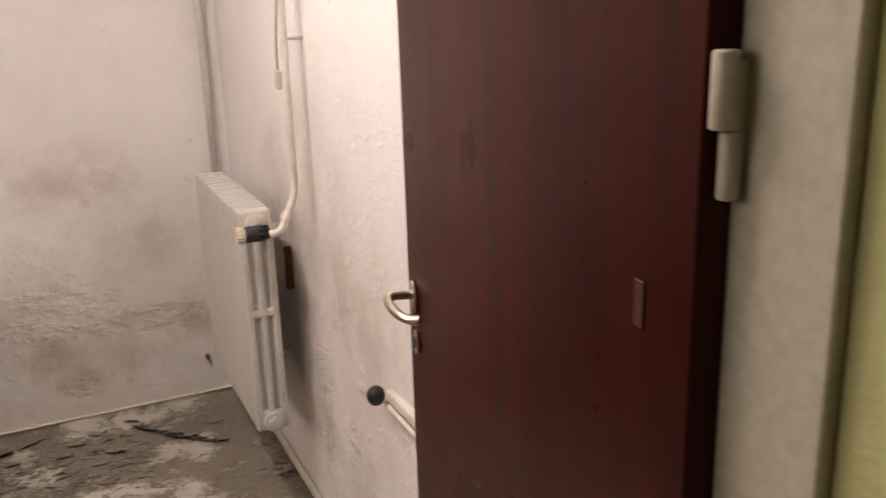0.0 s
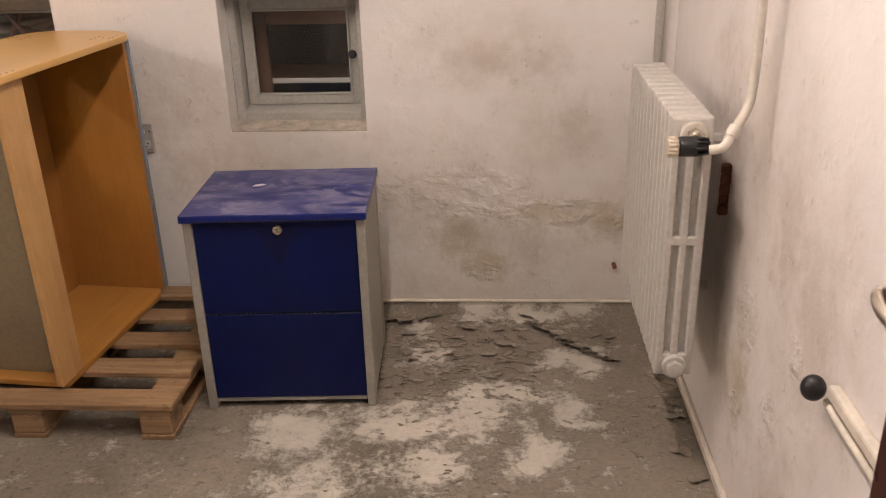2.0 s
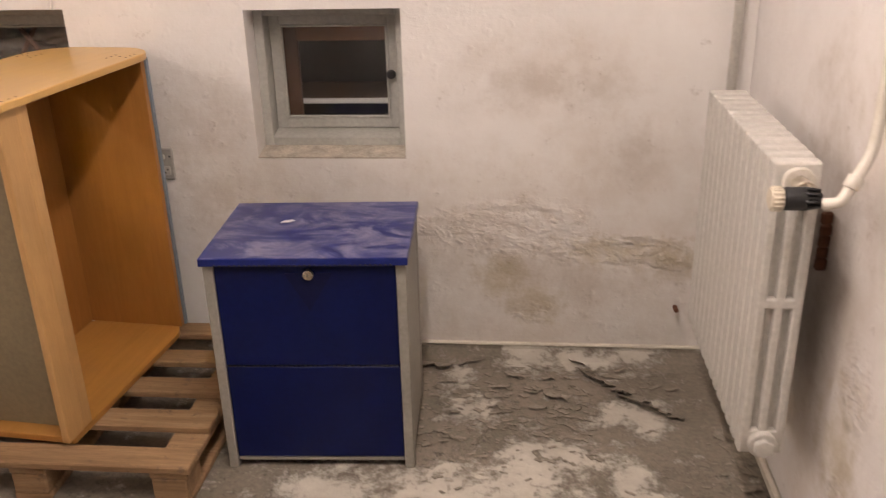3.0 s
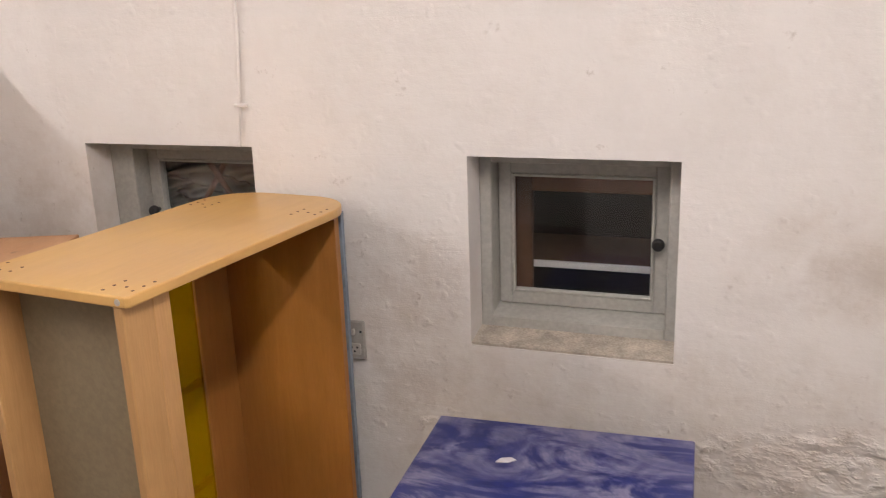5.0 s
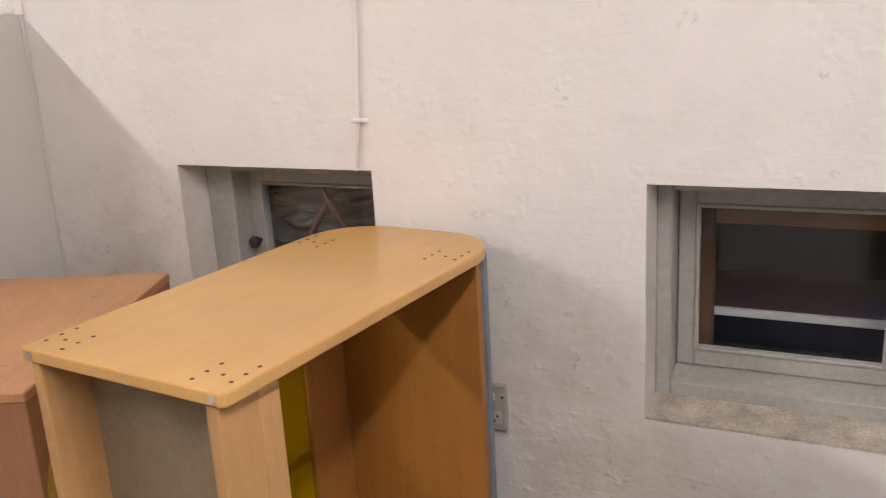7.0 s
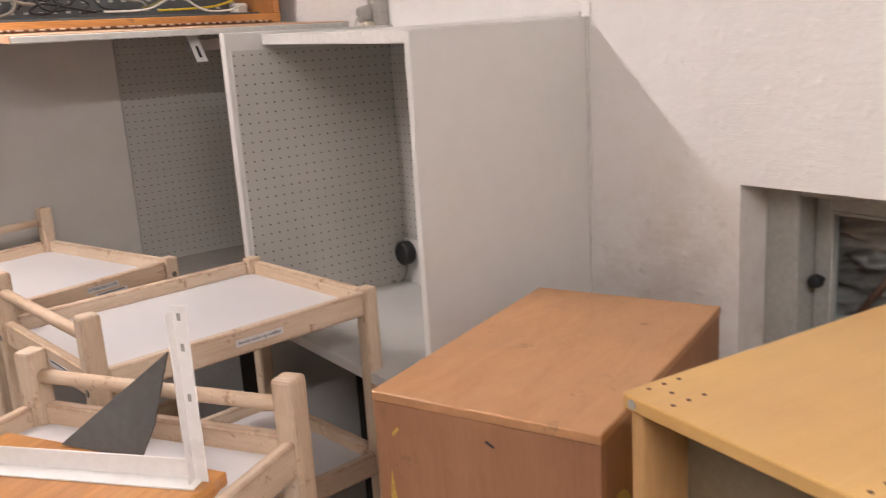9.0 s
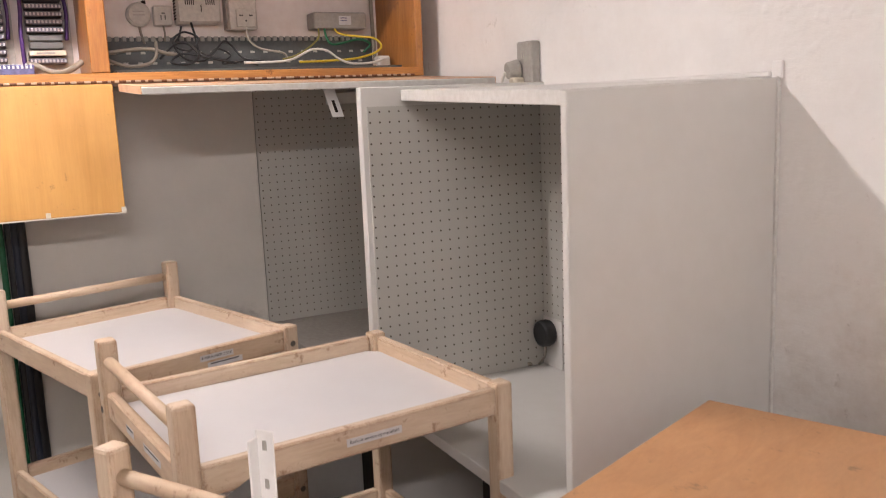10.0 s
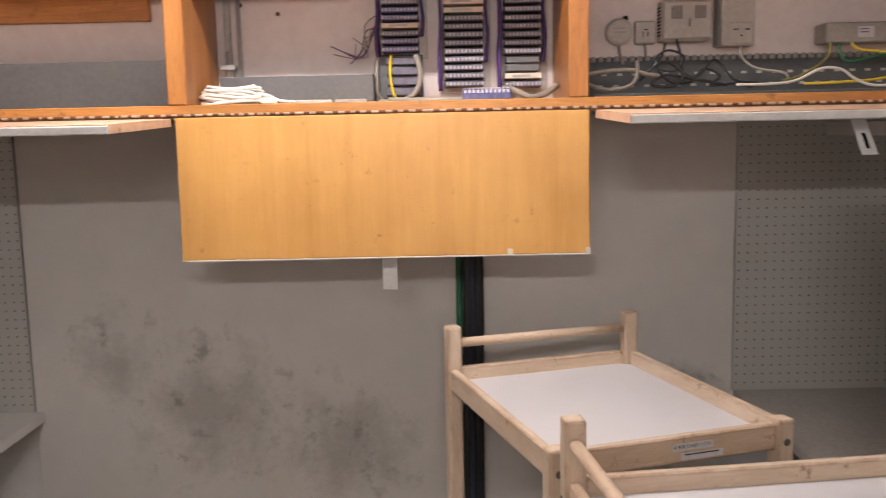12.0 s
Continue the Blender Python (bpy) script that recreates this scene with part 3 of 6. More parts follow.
# skirting
bm = bmesh.new()
ring = [[bm.verts.new((x, YN - back, z)) for back, z in ((0.10, 0.0008), (0.06, 0.009), (0.016, 0.026), (0.010, 0.037), (0.0, 0.037), (0.0, 0.0008))] for x in (-1.40, XE - 0.02)]
for k in range(6):
    bm.faces.new((ring[0][k], ring[0][(k + 1) % 6], ring[1][(k + 1) % 6], ring[1][k]))
bm.faces.new(ring[0])
bm.faces.new(ring[1])
structure("baseboard", bm, FLOORM, "low sloping cement skirting painted like the floor", "skirting")
bm = bmesh.new()
add_box(bm, (-1.40, YN - 0.017, 0.037), (XE - 0.02, YN, 0.045), 0.003)
structure("baseboard", bm, SKIRT, "thin dirty white ledge on the skirting", "skirting")
bm = bmesh.new()
add_box(bm, (XE - 0.016, 1.0, 0.0), (XE, YN - 0.017, 0.030), 0.005)
structure("baseboard", bm, SKIRT, "thin dirty white cement skirting strip", "skirting")

# grey boarding on the west wall
structure("trim", add_box(bmesh.new(), (XW, 1.05, 0.0), (-3.105, 3.05, 1.478), 0.001), MOULD, "grey painted wall board with dark mould spots", "wall board")

# ceiling lamps
def glow(name, strength):
    m, nt, b = material(name)
    b.inputs["Base Color"].default_value = (0.9, 0.9, 0.9, 1)
    b.inputs["Emission Color"].default_value = (*LIGHT, 1)
    b.inputs["Emission Strength"].default_value = strength
    return m


for x, y, z, strength in TUBES:
    lamp_ob = thing("ceiling_lamp", pose(x, y, z), "white ceiling batten with one glowing fluorescent tube", "lamp", "fluorescent ceiling lamps")
    box("batten", (-0.022, -0.62, 0.045), (0.022, 0.62, CEIL - z), WHITE_P, lamp_ob, 0.003)
    for s in (-1, 1):
        box("tube_holder", (-0.012, s * 0.605 - 0.010, -0.016), (0.012, s * 0.605 + 0.010, 0.045), WHITE_P, lamp_ob, 0.002)
    cyl("tube", (0, -0.595, 0), (0, 0.595, 0), 0.014, glow("glowing_tube", strength), lamp_ob, seg=12, label="glowing fluorescent tube")


# ---- door ----
def build_door():
    hinge, free = Vector((1.165, 0.925, 0)), Vector((1.284, 1.722, 0))
    turn = math.degrees(math.atan2(free.y - hinge.y, free.x - hinge.x))
    d = thing("door_1", pose(hinge.x, hinge.y, 0, 0, 0, turn), "open glossy dark mahogany door standing against the white wall", "door")
    d["kind"] = "structure"
    w = (free - hinge).length
    box("door_leaf", (0, -0.04, 0.012), (w, 0, 2.03), MAHOG, d, 0.0015)
    # nickel handle with oval rose and key plate, on both faces
    for side in (1, -1):
        y = 0.0 if side == 1 else -0.04
        hw = w - 0.045
        h = cyl("handle_rose", (hw, y, 0.982), (hw, y + side * 0.008, 0.982), 0.016, CHROME, d, bev=0.002, label="worn nickel handle rose")
        h.scale.z, h.location.z = 1.75, -0.982 * 0.75
        tube("handle", [(hw, y + side * 0.006, 0.986), (hw, y + side * 0.034, 0.988), (hw - 0.005, y + side * 0.045, 0.987), (hw - 0.03, y + side * 0.049, 0.983),
                        (hw - 0.07, y + side * 0.042, 0.979), (hw - 0.088, y + side * 0.030, 0.978), (hw - 0.095, y + side * 0.020, 0.979)], 0.0075, CHROME, d, 10, label="curved worn nickel lever")
        k = cyl("key_plate", (hw, y, 0.906), (hw, y + side * 0.005, 0.906), 0.0115, CHROME, d, bev=0.001, label="oval nickel key plate")
        k.scale.z, k.location.z = 1.8, -0.906 * 0.8
        box("keyhole", (hw - 0.003, y + side * 0.004, 0.897), (hw + 0.003, y + side * 0.0062, 0.914), BLACK, d, 0.0)
    box("door_plate", (0.065, 0, 1.183), (0.078, 0.002, 1.221), plain("scraped_varnish_plate", (0.06, 0.022, 0.018), 0.5), d, 0.0005, "small dull scraped plate")


build_door()
frame1 = thing("door_frame", pose(0, 0, 0), "cream painted wooden door frame with cream hinges", "door frame")
frame1["kind"] = "structure"
CREAMP = plain("cream_frame_paint", (0.47, 0.44, 0.35), 0.45, vary=0.06)
bm = bmesh.new()
add_box(bm, (1.190, Y_DOOR0 + 0.001, 0), (1.2248, Y_DOOR1 + 0.005, 2.06), 0.002)
part("jamb", bm, CREAMP, frame1)
bm = bmesh.new()
add_box(bm, (0.3602, Y_DOOR0 - 0.012, 0), (0.385, Y_DOOR1 + 0.005, 2.06), 0.002)
part("jamb", bm, CREAMP, frame1)
box("head", (0.385, Y_DOOR0 - 0.012, 2.035), (1.190, Y_DOOR1 + 0.005, 2.0598), CREAMP, frame1)
for z in (1.345, 0.35):
    cyl("hinge", (1.180, 0.916, z - 0.046), (1.180, 0.916, z), 0.007, CREAMP, frame1, bev=0.002)
    cyl("hinge", (1.174, 0.917, z + 0.001), (1.174, 0.917, z + 0.052), 0.009, CREAMP, frame1, bev=0.002)
    box("hinge_leaf", (1.180, 0.913, z - 0.044), (1.1915, 0.9235, z + 0.045), CREAMP, frame1, 0.001)


# ---- windows ----
def build_window(name, w, label, shelf, wide=0.028):
    x0, x1, z0, z1 = w
    win = thing(name, pose(0, 0, 0), label, "window")
    win["kind"] = "structure"
    yf = YN + 0.085
    # plastered sill, sloping down into the room
    bm = bmesh.new()
    vs = [(x0, YN + 0.002, z0 + 0.001), (x1, YN + 0.002, z0 + 0.001), (x1, yf + 0.02, z0 + 0.001), (x0, yf + 0.02, z0 + 0.001),
          (x0, YN + 0.002, z0 + 0.006), (x1, YN + 0.002, z0 + 0.006), (x1, yf + 0.02, z0 + 0.022), (x0, yf + 0.02, z0 + 0.022)]
    q = [bm.verts.new(v) for v in vs]
    for f in ((0, 3, 2, 1), (4, 5, 6, 7), (0, 1, 5, 4), (1, 2, 6, 5), (2, 3, 7, 6), (3, 0, 4, 7)):
        bm.faces.new([q[i] for i in f])
    part("window_sill", bm, SILL, win, "stained plaster sill")
    # fixed frame
    t = 0.028
    for lo, hi in (((x0, yf, z0 + 0.015), (x0 + wide, yf + 0.10, z1)), ((x1 - t, yf, z0 + 0.015), (x1, yf + 0.10, z1)),
                   ((x0 + wide, yf, z1 - t), (x1 - t, yf + 0.10, z1)), ((x0 + wide, yf, z0 + 0.015), (x1 - t, yf + 0.10, z0 + 0.045))):
        box("window_frame", lo, hi, FRAMEP, win, 0.003)
    # sloping inner bottom board
    bm = bmesh.new()
    q = [bm.verts.new(v) for v in ((x0 + wide, yf + 0.004, z0 + 0.045), (x1 - t, yf + 0.004, z0 + 0.045), (x1 - t, yf + 0.075, z0 + 0.045), (x0 + wide, yf + 0.075, z0 + 0.045),
                                   (x1 - t, yf + 0.075, z0 + 0.062), (x0 + wide, yf + 0.075, z0 + 0.062))]
    for f in ((0, 3, 2, 1), (0, 1, 4, 5), (2, 3, 5, 4), (1, 2, 4), (0, 5, 3)):
        bm.faces.new([q[i] for i in f])
    part("weather_board", bm, FRAMEP, win)
    # sash
    s0, s1, sz0, sz1 = x0 + wide + 0.002, x1 - t - 0.002, z0 + 0.060, z1 - t - 0.002
    ys, sw = yf + 0.055, 0.031
    for lo, hi in (((s0, ys, sz0), (s0 + sw, ys + 0.035, sz1)), ((s1 - sw, ys, sz0), (s1, ys + 0.035, sz1)),
                   ((s0 + sw, ys, sz1 - sw), (s1 - sw, ys + 0.035, sz1)), ((s0 + sw, ys, sz0), (s1 - sw, ys + 0.035, sz0 + sw))):
        box("sash_bar", lo, hi, FRAMEP, win, 0.002)
    g0, g1, gz0, gz1 = s0 + sw, s1 - sw, sz0 + sw, sz1 - sw
    bd = 0.007
    for lo, hi in (((g0, ys - 0.004, gz0), (g0 + bd, ys + 0.012, gz1)), ((g1 - bd, ys - 0.004, gz0), (g1, ys + 0.012, gz1)),
                   ((g0 + bd, ys - 0.004, gz1 - bd), (g1 - bd, ys + 0.012, gz1)), ((g0 + bd, ys - 0.004, gz0), (g1 - bd, ys + 0.012, gz0 + bd))):
        box("glazing_bead", lo, hi, FRAMEP, win, 0.002)
    pane = box("pane", (g0, ys + 0.014, gz0), (g1, ys + 0.018, gz1), GLASS, win, 0.0)
    pane.visible_shadow = False
    kx = s1 - 0.021 if shelf else s0 + 0.018
    kz = 0.876 if shelf else 0.893
    cyl("knob_stem", (kx, ys, kz), (kx, ys - 0.018, kz), 0.006, BLACK, win)
    cyl("knob", (kx, ys - 0.016, kz), (kx, ys - 0.032, kz), 0.015, BLACK, win, r1=0.013, bev=0.004, label="black round knob")
    return g0, g1, gz0, gz1, ys


SILL = plain("stained_sill_plaster", (0.43, 0.385, 0.325), 0.85, vary=0.28, scale=22.0, relief=0.5, grain=0.25)
g0, g1, gz0, gz1, ys = build_window("window_1", W1, "small grey-painted casement window in a deep plaster niche", True)

# brown wooden case behind the first window, with a white shelf
case = thing("shaft_case", pose(0, 0, 0), "dark brown wooden case behind the pane with a white shelf", "case")
yc = 3.865
box("side_board", (W1[0] - 0.06, yc, 0.55), (W1[0] + 0.075, yc + 0.022, 1.16), DARKWOOD, case)
box("side_board", (W1[1] - 0.055, yc, 0.55), (W1[1] + 0.06, yc + 0.022, 1.16), DARKWOOD, case)
box("top_rail", (W1[0] + 0.075, yc, 0.952), (W1[1] - 0.055, yc + 0.022, 1.16), wood("reddish_shaft_rail", (0.17, 0.068, 0.030), (0.21, 0.088, 0.038), (0.26, 0.115, 0.052), (1, 9, 9), 0.6), case)
box("bottom_rail", (W1[0] + 0.075, yc, 0.55), (W1[1] - 0.055, yc + 0.022, 0.66), DARKWOOD, case)
box("shelf", (W1[0] - 0.04, yc + 0.09, 0.735), (W1[1] + 0.04, yc + 0.36, 0.748), DARKWOOD, case)
box("shelf_edge", (W1[0] - 0.04, yc + 0.078, 0.733), (W1[1] + 0.04, yc + 0.09, 0.750), WHITE_P, case, label="white painted shelf edge")
# back, top and floor are blackened in place of real darkness
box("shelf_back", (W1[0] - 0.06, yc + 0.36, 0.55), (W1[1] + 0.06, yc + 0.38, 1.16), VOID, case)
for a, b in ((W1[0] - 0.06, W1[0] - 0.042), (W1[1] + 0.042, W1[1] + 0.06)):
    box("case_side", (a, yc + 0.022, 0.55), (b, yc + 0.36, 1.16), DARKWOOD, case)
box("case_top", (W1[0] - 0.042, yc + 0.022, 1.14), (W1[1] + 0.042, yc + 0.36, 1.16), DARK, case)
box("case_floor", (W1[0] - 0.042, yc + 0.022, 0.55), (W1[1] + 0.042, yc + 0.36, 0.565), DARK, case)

build_window("window_2", W2, "small grey-painted casement window with black knob in a plaster niche", False, 0.072)
# light well behind the second window
well = thing("light_well", pose(0, 0, 0), "light well outside the pane with darkness painted on its walls", "light well")
well["kind"] = "structure"
# night darkness is given by the near-black colour of these walls
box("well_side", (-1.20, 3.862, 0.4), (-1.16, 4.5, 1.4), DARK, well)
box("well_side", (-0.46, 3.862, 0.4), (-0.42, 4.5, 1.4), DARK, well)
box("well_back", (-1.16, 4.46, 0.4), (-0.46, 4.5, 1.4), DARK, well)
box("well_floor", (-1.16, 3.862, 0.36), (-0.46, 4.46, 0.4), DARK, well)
bm = bmesh.new()
grid = [[None] * 81 for _ in range(81)]
for i in range(81):
    for j in range(81):
        x, z = W2[0] + 0.002 + (W2[1] - W2[0] - 0.004) * j / 80, W2[2] + 0.002 + (W2[3] - W2[2] - 0.004) * i / 80
        n = noise.noise((x * 6, 0.3, z * 34 + x * 9)) * 0.034 + noise.noise((x * 15, 1.3, z * 75 - x * 12)) * 0.030
        grid[i][j] = bm.verts.new((x, 3.822 + 0.07 * (z - 0.65) + n * 1.0, z))
for i in range(80):
    for j in range(80):
        bm.faces.new((grid[i][j], grid[i][j + 1], grid[i + 1][j + 1], grid[i + 1][j]))
sheet = tagged(link_mesh("plastic_sheet", bm, FOIL, smooth=True), "crumpled grey plastic sheet hanging in the light well", "plastic sheet")
sheet.modifiers.new("thickness", "SOLIDIFY").thickness = 0.002
BARM = plain("brown_bar_paint", (0.085, 0.042, 0.028), 0.6)
cross = thing("crossed_bars", pose(0, 0, 0), "two crossed brown bars outside the pane", "grille")
tube("bar", [(-0.864, 3.775, 1.088), (-0.62, 3.775, 0.73)], 0.0080, BARM, cross, 8)
tube("bar", [(-0.724, 3.788, 1.088), (-0.968, 3.788, 0.73)], 0.0080, BARM, cross, 8)


# ---- radiator and pipes ----
RX, RY, RZ = 1.211, 2.666, 0.292


def build_radiator():
    rad = thing("radiator", pose(RX, RY, RZ), "old cast iron column radiator painted greyish white", "radiator")
    D, H, P, N = 0.087, 0.626, 0.0477, 13
    xs = (0.0, 0.019, 0.0335, 0.0525, 0.067, D)
    zs = (0.0, 0.060, 0.333, 0.356, 0.562, H)
    bm = bmesh.new()
    for i in range(5):
        for j in range(5):
            if i % 2 == 0 or j % 2 == 0:              # two slots between three columns, crossed by a web
                add_box(bm, (xs[i], 0.0015, zs[j]), (xs[i + 1], P - 0.0015, zs[j + 1]))
    bmesh.ops.remove_doubles(bm, verts=bm.verts, dist=1e-5)
    same = {}
    for f in bm.faces:
        same.setdefault(tuple(round(c, 4) for c in f.calc_center_median()), []).append(f)
    bmesh.ops.delete(bm, geom=[f for fs in same.values() if len(fs) > 1 for f in fs], context="FACES")
    rims = [e for e in bm.edges if len(e.link_faces) == 2 and e.calc_face_angle() > 0.5]
    bmesh.ops.bevel(bm, geom=rims, offset=0.0052, segments=3, affect="EDGES", profile=0.5, clamp_overlap=True)
    for v in bm.verts:                                # rounded crowns and feet
        e = max(0.0, v.co.z - H + 0.035, 0.035 - v.co.z) / 0.035
        v.co.y = P / 2 + (v.co.y - P / 2) * (1 - 0.32 * e * e)
    first = part("section", bm, RADM, rad)
    fin = box("fin", (xs[1] - 0.004, P * 0.33, zs[1] - 0.01), (xs[4] + 0.004, P * 0.67, zs[4] + 0.01), RADM, rad, 0.0)
    for k in range(1, N):
        for piece in (first, fin):
            s = new(piece.name.split(".")[0], piece.data)
            s.parent = rad
            s.location = (0, k * P, 0)
    for z in (0.030, H - 0.035):
        cyl("nipple", (D / 2, 0.01, z), (D / 2, N * P - 0.01, z), 0.020, RADM, rad, seg=14)
    # plugs
    for z in (0.030, H - 0.035):
        cyl("plug", (D / 2, -0.012, z), (D / 2, 0.004, z), 0.029, RADTOP if z > 0.3 else RADM, rad, bev=0.003)
    cyl("plug", (D / 2, -0.026, 0.030), (D / 2, -0.012, 0.030), 0.021, RADM, rad, seg=6, bev=0.002, label="hexagonal plug")
    # wall hooks
    for y in (0.27, 0.52):
        box("wall_hook", (D - 0.004, y, 0.10), (XE - RX, y + 0.02, 0.118), RADM, rad, 0.002)
        box("wall_hook", (D - 0.004, y, H - 0.13), (XE - RX, y + 0.02, H - 0.11), RADM, rad, 0.002)
    # thermostat valve
    vz, vy = H - 0.035, -0.092
    cyl("valve_union", (D / 2, -0.044, vz), (D / 2, -0.012, vz), 0.018, CHROME, rad, seg=6, bev=0.002)
    cyl("valve_union", (D / 2, -0.088, vz), (D / 2, -0.044, vz), 0.012, CHROME, rad, seg=12, bev=0.002)
    cyl("valve_body", (D / 2 + 0.012, vy, vz), (D / 2 - 0.030, vy, vz), 0.013, BLACK, rad, bev=0.002)
    v = cyl("valve_collar", (D / 2 - 0.012, vy, vz), (D / 2 - 0.050, vy, vz), 0.0205, BLACK, rad, bev=0.004, label="black valve collar")
    for k in range(8):
        a = 2 * math.pi * k / 8
        c, s2 = math.cos(a) * 0.0190, math.sin(a) * 0.0190
        cyl("claw", (D / 2 + 0.010, vy + c * 0.75, vz + s2 * 0.75), (D / 2 - 0.018, vy + c, vz + s2), 0.0035, BLACK, v, seg=6)
    cyl("valve_head", (D / 2 - 0.050, vy, vz), (D / 2 - 0.073, vy, vz), 0.0200, CREAM, rad, bev=0.004, label="cream thermostat head")
    for k in range(16):
        a = 2 * math.pi * k / 16
        c, s2 = math.cos(a) * 0.0200, math.sin(a) * 0.0200
        cyl("grip", (D / 2 - 0.053, vy + c, vz + s2), (D / 2 - 0.070, vy + c, vz + s2), 0.0022, CREAM, v, seg=6)
    return rad


build_radiator()
pipe = thing("heating_pipe", pose(0, 0, 0), "cream painted heating pipe bending down to the radiator valve", "pipe")
tube("pipe", [(1.262, 2.545, 0.884), (1.285, 2.535, 0.893), (1.305, 2.545, 0.925), (1.327, 2.556, 0.962), (1.335, 2.562, 1.0), (1.336, 2.562, 1.10), (1.337, 2.562, 1.6), (1.338, 2.562, CEIL)], 0.0100, RADTOP, pipe, 14)
cyl("coupling", (1.299, 2.542, 0.912), (1.309, 2.547, 0.931), 0.0140, RADTOP, pipe, bev=0.002)
for z in (1.35, 2.1):
    cyl("pipe_clip", (1.344, 2.562, z), (XE, 2.562, z), 0.004, RADTOP, pipe, seg=8)
pipe = thing("corner_pipe", pose(0, 0, 0), "grey-white painted riser pipe in the wall corner", "pipe")
cyl("pipe", (1.325, 3.548, 0.30), (1.325, 3.548, CEIL), 0.0135, RADM, pipe)
tube("pipe_bend", [(1.325, 3.548, 0.32), (1.322, 3.535, 0.318), (1.30, 3.47, 0.320), (1.265, 3.38, 0.322), (1.255, 3.27, 0.322)], 0.012, RADM, pipe, 10)
cyl("pipe_clip", (1.325, 3.548, 1.5), (1.325, YN, 1.5), 0.004, RADM, pipe, seg=8)
cord = thing("pull_cord", pose(0, 0, 0), "thin cable with a small grey connector hanging from the heating pipe", "cable")
tube("cable", [(1.336, 2.553, 1.60), (1.328, 2.54, 1.50), (1.306, 2.50, 1.38), (1.298, 2.485, 1.32), (1.298, 2.485, 1.28)], 0.003, WIREG, cord)
box("connector", (1.291, 2.478, 1.240), (1.305, 2.492, 1.283), LGREYPL, cord, 0.003)
box("clip", (1.330, 2.549, 1.594), (1.342, 2.557, 1.606), LGREYPL, cord, 0.001)
rust = thing("rusty_bracket", pose(0, 0.055, 0.0), "rust-eaten iron bracket on the wall behind the radiator", "bracket")
bm = bmesh.new()
for k in range(5):
    z = 0.64 + 0.025 * k
    add_box(bm, (1.362 + 0.006 * noise.noise((k, 0, 0)), 2.765 + 0.012 * noise.noise((0, k * 1.3, 0)), z), (XE, 2.780 + 0.012 * noise.noise((0, 3, k * 1.7)), z + 0.027), 0.004)
part("plate", bm, RUST, rust)
stub = thing("iron_stub", pose(1.232, YN, 0.178), "short rusty iron peg sticking out of the wall", "peg")
cyl("peg", (0, 0, 0), (0, -0.03, 0), 0.008, RUST, stub, seg=8, bev=0.002)

# wall conduits with a black end cap
con = thing("wall_conduit", pose(0, 0, 0), "two white painted conduits ending in a black rubber cap", "conduit")
box("conduit", (XE - 0.020, 0.96, 0.612), (XE, 2.075, 0.638), SKIRT, con, 0.006, seg=2)
tube("conduit", [(XE - 0.010, 0.96, 0.592), (XE - 0.010, 1.6, 0.592), (XE - 0.011, 2.04, 0.592), (XE - 0.016, 2.075, 0.602)], 0.0075, SKIRT, con, 10)
bm = bmesh.new()
bmesh.ops.create_uvsphere(bm, u_segments=20, v_segments=12, radius=0.0215)
bmesh.ops.transform(bm, matrix=Matrix.Translation((1.352, 2.097, 0.616)) @ Matrix.Diagonal((0.95, 0.9, 1.05, 1)), verts=bm.verts)
part("end_cap", bm, BLACK, con, "round black rubber cap", True)

# cable on the north wall, running down to the window niche
cab = thing("wall_cable", pose(0, 0, 0), "white painted cable clipped to the whitewashed wall", "cable")
tube("cable", [(-0.565, YN - 0.006, CEIL), (-0.568, YN - 0.006, 1.9), (-0.568, YN - 0.006, 1.45), (-0.578, YN - 0.006, 1.25), (-0.582, YN - 0.006, 1.185), (-0.590, YN - 0.006, 1.12), (-0.594, YN - 0.006, 1.0935)], 0.005, WALL_N, cab, 8)
for z in (1.19, 1.435, 1.7):
    box("cable_clip", (-0.592, YN - 0.014, z - 0.004), (-0.560, YN, z + 0.004), WALL_N, cab, 0.002)

# switch and socket plate
sw = thing("switch_socket", pose(-0.322, YN, 0.634), "grey wall plate with a small switch above a socket", "socket")
box("plate", (-0.0255, -0.012, -0.049), (0.0255, 0, 0.049), GREYPL, sw, 0.003)
box("rocker", (-0.003, -0.022, 0.017), (0.003, -0.012, 0.031), LGREYPL, sw, 0.001)
for x in (-0.017, 0.017):
    cyl("screw", (x, -0.0135, 0.024), (x, -0.012, 0.024), 0.003, BLACK, sw, seg=10)
box("socket_face", (-0.016, -0.015, -0.034), (0.016, -0.012, -0.006), LGREYPL, sw, 0.002)
for x, z in ((-0.007, -0.016), (0.007, -0.016), (0, -0.026)):
    cyl("socket_hole", (x, -0.0156, z), (x, -0.0145, z), 0.0028, BLACK, sw, seg=10)


